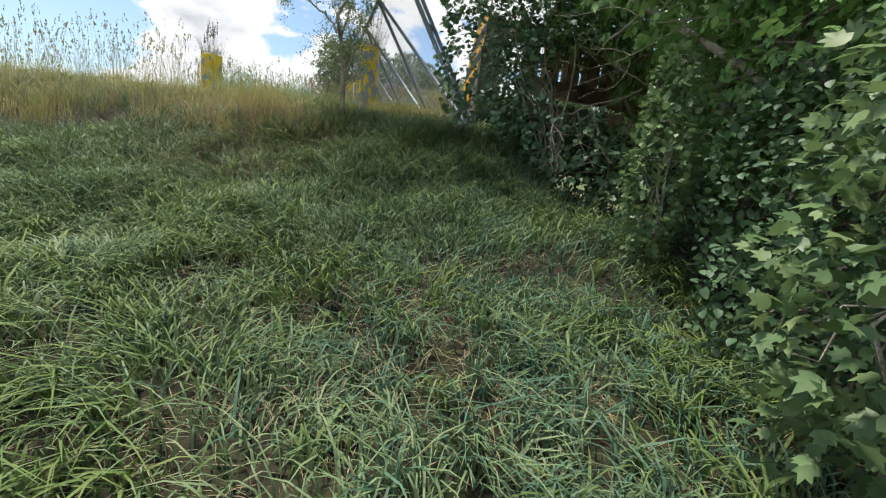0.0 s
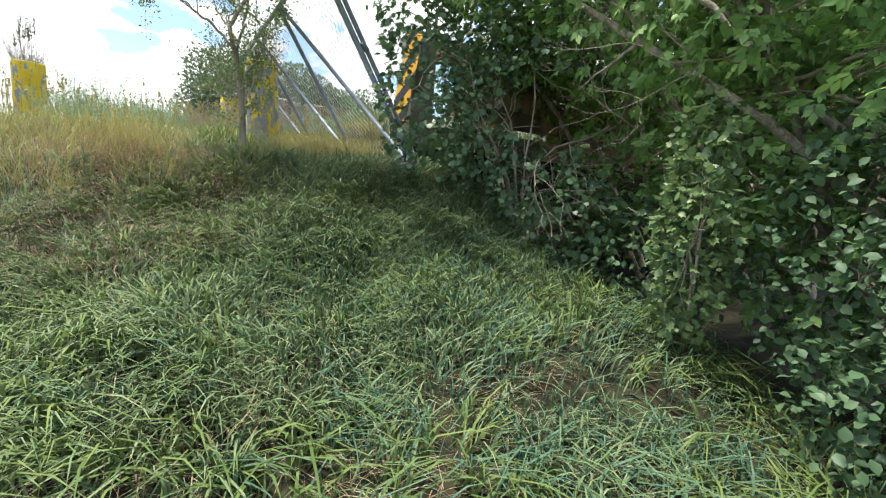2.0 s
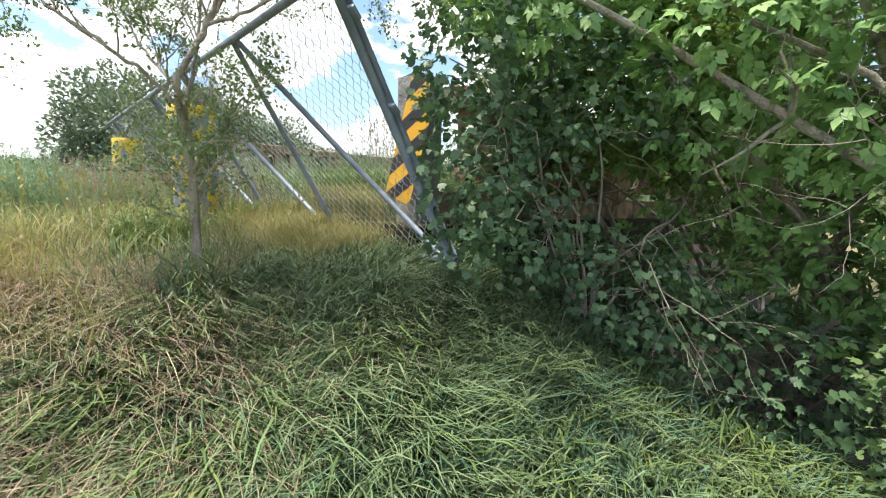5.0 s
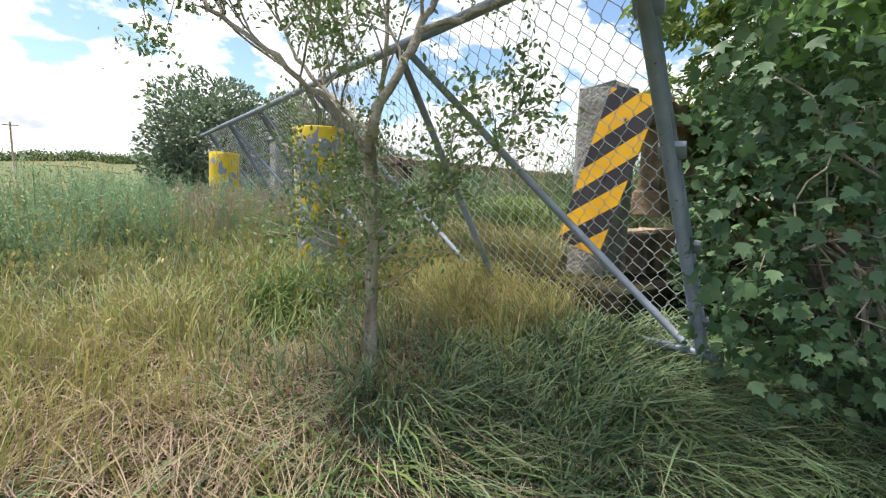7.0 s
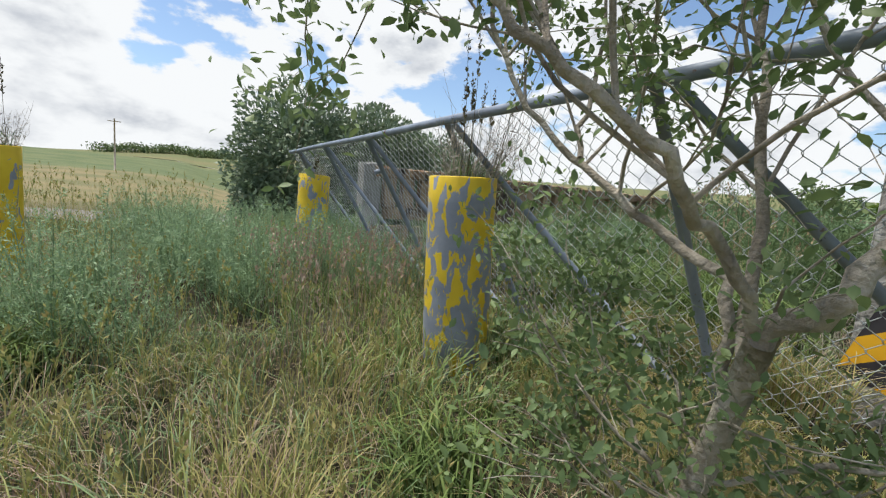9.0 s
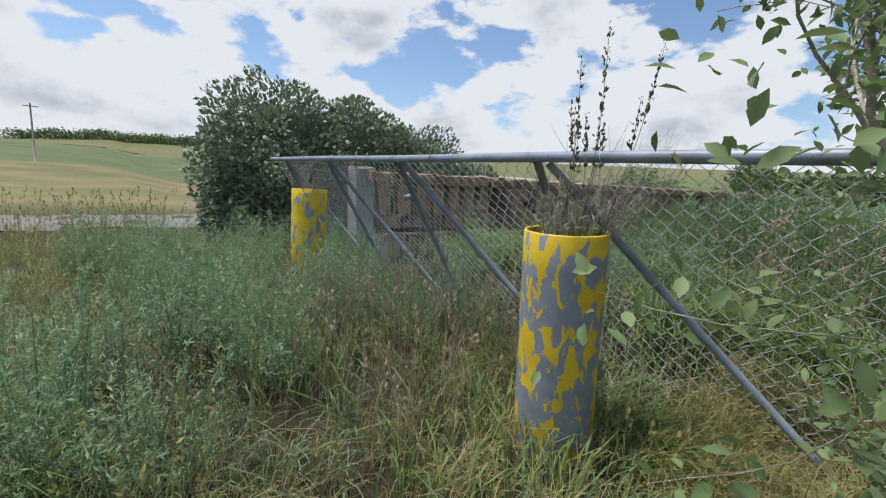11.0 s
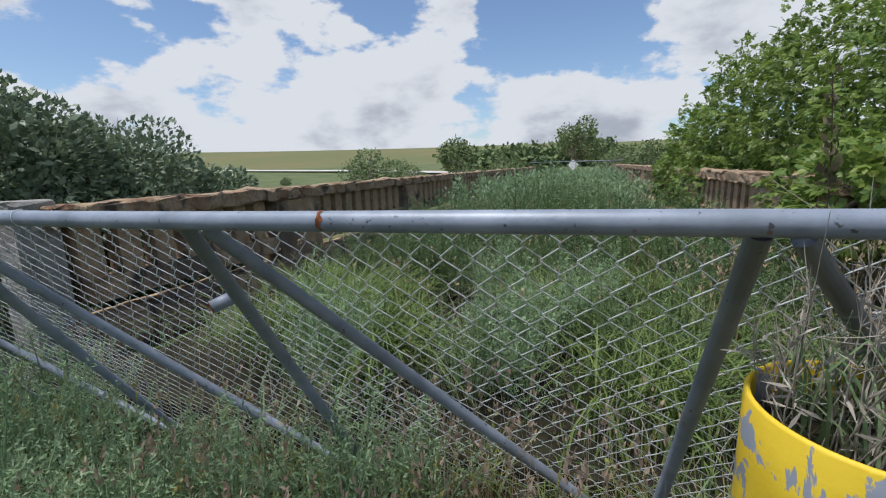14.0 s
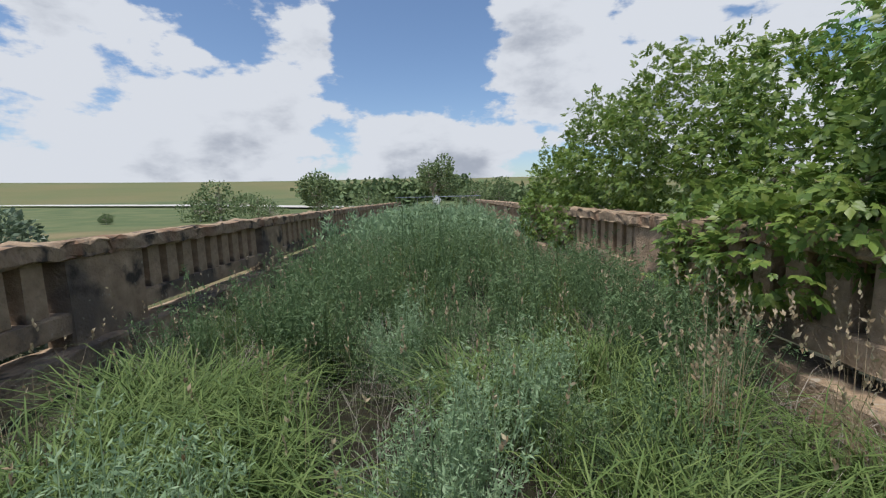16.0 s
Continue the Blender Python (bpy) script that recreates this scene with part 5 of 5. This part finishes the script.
def feather_template(rng, stems=6, twigs=12, needles=8):
    """A bushy feathery weed: stems with many short side twigs, each a plume of fine needles."""
    items = []
    for k in range(stems):
        a, out = rng.uniform(0, 6.28), (rng.uniform(0.12, 0.5) if k else 0.03)
        tip = np.array([math.cos(a) * out, math.sin(a) * out, 1.0 - 0.75 * out + rng.uniform(-0.1, 0.06)])
        items.append(pipe_arrays([(0, 0, -0.02), tip * np.array([0.6, 0.6, 0.5]), tip], [0.006, 0.005, 0.002], 3, False))
        t = np.linspace(0.22, 1.0, twigs) + rng.uniform(-0.03, 0.03, twigs)
        root = tip * np.stack([t ** 0.7, t ** 0.7, t], -1)
        b = rng.uniform(0, 6.28, twigs)
        way = unit(np.stack([np.cos(b), np.sin(b), np.full(twigs, 1.1)], -1))
        ln = 0.24 * (1.15 - 0.75 * t)
        f = np.tile(np.linspace(0.15, 1.0, needles), twigs)
        at = root.repeat(needles, 0) + way.repeat(needles, 0) * (ln.repeat(needles) * f)[:, None]
        d = way.repeat(needles, 0) * 0.7 + rng.normal(0, 0.75, at.shape)
        items.append(scatter(leaf_narrow(0.12), at, d, rng.normal(0, 1, at.shape), rng.uniform(0.026, 0.05, len(at)) * (1.2 - 0.4 * f)))
    return join_arrays(items)


def weeds(name, label, P, h, mat, rng, stems=7, n_leaf=30, leaf=1.08, slim=0.15, feather=False):
    h = np.broadcast_to(h, (len(P),))
    kinds = [feather_template(rng) if feather else weed_template(rng, stems, n_leaf, leaf, slim) for _ in range(4)]
    items = []
    base = np.column_stack([P, soil_at(P)])
    for k, tpl in enumerate(kinds):
        b = base[k::4]
        n = len(b)
        items.append(scatter((tpl[0][:, [0, 2, 1]], tpl[1]), b, np.array([0, 0, 1.0]) + rng.normal(0, 0.12, (n, 3)), rng.normal(0, 1, (n, 3)) * [1, 1, 0.05], h[k::4] * rng.uniform(0.7, 1.15, n)))
    V, F = join_arrays(items)
    return tagged(new(name, mesh_np(name, V, F, mat)), label, "weeds", kind="stuff")


W1 = spots(rg, 300, -2.7, 1.9, 0.9, 9.5, lambda x, y: (y > 3.2) | (patchy(x, y, 2.9, 0.8) > 0.25))
W1 = W1[rg.random(len(W1)) < np.clip(0.45 + W1[:, 1] * 0.09 + 0.7 * patchy(W1[:, 0], W1[:, 1], 2.3, 3.0) - 0.8 * (np.hypot(W1[:, 0] + 1.6, W1[:, 1] - 1.8) < 0.9), 0, 1)]
high = 0.75 + 0.62 * np.clip(1.2 - np.hypot((W1[:, 0] + 0.1) / 2.2, (W1[:, 1] - 6.0) / 5.0), 0, 1)
weeds("deck_weed", "grey-green upright weeds crowding the bridge deck", W1[::2], high[::2], M_WEED, rg, feather=True)
weeds("deck_weed", "yellow-green bushy weeds on the bridge deck", W1[1::2], 0.7 * high[1::2], M_LEAFY, rg, 8, 30, 0.9, 0.11)
MOUND = spots(rg, 26, -2.2, 1.8, 1.9, 7.5, lambda x, y: np.hypot(x + 1.6, y - 2.1) > 0.9)
W5 = MOUND.repeat(8, 0)
gap = rg.normal(0, 0.14, W5.shape)
weeds("deck_weed", "blue-green feathery weeds in bushy mounds on the deck", W5 + gap, 1.05 - 1.0 * np.hypot(*gap.T), M_WEED, rg, feather=True)
W2 = spots(rg, 330, -3.0, 1.7, 9.5, 29)
weeds("deck_weed", "tall grey-green weeds on the far deck", W2, 1.15, M_FEATHER, rg, 7, 16, 2.1, 0.17)
MOUND = spots(rg, 58, -4.3, 0.6, -2.1, 0.75, lambda x, y: (np.hypot((x - 0.35) / 0.85, (y + 0.3) / 1.3) > 1) & off_bush(x, y))
W3 = MOUND.repeat(6, 0)
gap = rg.normal(0, 0.13, W3.shape)
W3 = W3 + gap
ok = off_bush(W3[:, 0], W3[:, 1]) & (W3[:, 1] < 0.9)
W3, fall = W3[ok], np.hypot(*gap[ok].T)
weeds("fence_weed", "feathery grey-green weeds in mounds along the fence's foot", W3, 0.86 - 0.8 * fall, M_FEATHER, rg, feather=True)
W4 = spots(rg, 180, -9, -4.3, 0.5, 14)
weeds("meadow_weed", "green weeds beside the bridge", W4, 1.0, M_WEED, rg, 6, 14, 2.0)


def seed_heads(name, label, P, h, rng, mat):
    """Grass stalks that end in a nodding seed head."""
    n = len(P)
    base = np.column_stack([P, soil_at(P)])
    hh = h * rng.uniform(0.7, 1.2, n)
    lean = rng.normal(0, 0.12, (n, 2)) * hh[:, None]
    V1, F1 = blades(base, hh, lean, np.full(n, 0.0018), rng, 0.2)
    tip = base + np.column_stack([lean, hh * 0.92])
    k = 8
    f = rng.random((n, k))
    at = (tip[:, None] + np.stack([lean[:, None, 0] * f * 0.15, lean[:, None, 1] * f * 0.15, f * 0.10 - 0.06], -1)).reshape(-1, 3)
    V2, F2 = scatter(leaf_narrow(0.22), at, rng.normal(0, 0.35, at.shape) + [0, 0, 1], rng.normal(0, 1, at.shape), rng.uniform(0.018, 0.038, len(at)))
    V, F = join_arrays([(V1, F1), (V2, F2)])
    return tagged(new(name, mesh_np(name, V, F, mat)), label, "grass", kind="stuff")


seed_heads("seed_grass", "tall grass with ripe seed heads on the road's edge", spots(rg, 3200, -10, 2.9, -8.5, -1.2, lambda x, y: off_bush(x, y) & ((y < -2.4) | (x < -2.6))), 0.92, rg, M_SEED)
seed_heads("seed_grass", "ripe grass heads among the road grass", spots(rg, 900, -4, 2.6, -2.4, 0.8, off_bush), 0.5, rg, M_SEED)
seed_heads("seed_grass", "dry grass with seed heads on the bridge deck", spots(rg, 420, -3.0, 2.2, 1.2, 9), 0.75, rg, M_STRAW)
seed_heads("seed_grass", "pinkish dry grass heads in the hollow before the fence", spots(rg, 420, -1.6, 0.7, -0.9, 1.0, off_bush), 0.62, rg, M_PINK)
H1 = spots(rg, 150, -1.2, 1.6, -0.8, 1.0, off_bush)
turf("lush_tuft", "green grass tufts in the hollow before the fence", clumped(rg, H1, 9, 0.04), 0.48, 0.0055, M_LUSH, rg, 0.42, (0, 0), 1.4)
H2 = spots(rg, 260, -3.0, 2.3, 1.0, 4.5)
turf("dead_grass", "grey dry stalk clumps on the bridge deck", clumped(rg, H2, 9, 0.05), 0.55, 0.0016, M_DRYTWIG, rg, 0.45)
# single clumps that stand out on the near deck
PLUME = np.array([(-0.25, 1.55), (-0.05, 1.75), (-1.15, 1.2), (0.35, 2.3), (-0.5, 3.2)])
W6 = clumped(rg, PLUME, 9, 0.11)
weeds("deck_weed", "pale feathery weed clumps behind the fence", W6, 0.82, M_FEATHER, rg, feather=True)
seed_heads("seed_grass", "tall tan grass stalks beside the parapet", clumped(rg, np.array([(1.12, 1.9), (1.25, 2.0), (1.7, 1.75)]), 26, 0.06), 1.0, rg, M_STRAW)
turf("dead_grass", "bare silvery dead twigs between the deck tufts", clumped(rg, np.array([(-0.72, 1.5), (-0.55, 1.35), (-0.2, 2.6), (0.15, 3.3), (0.3, 3.6)]), 60, 0.10), 0.55, 0.0016, M_DRYTWIG, rg, 0.5)
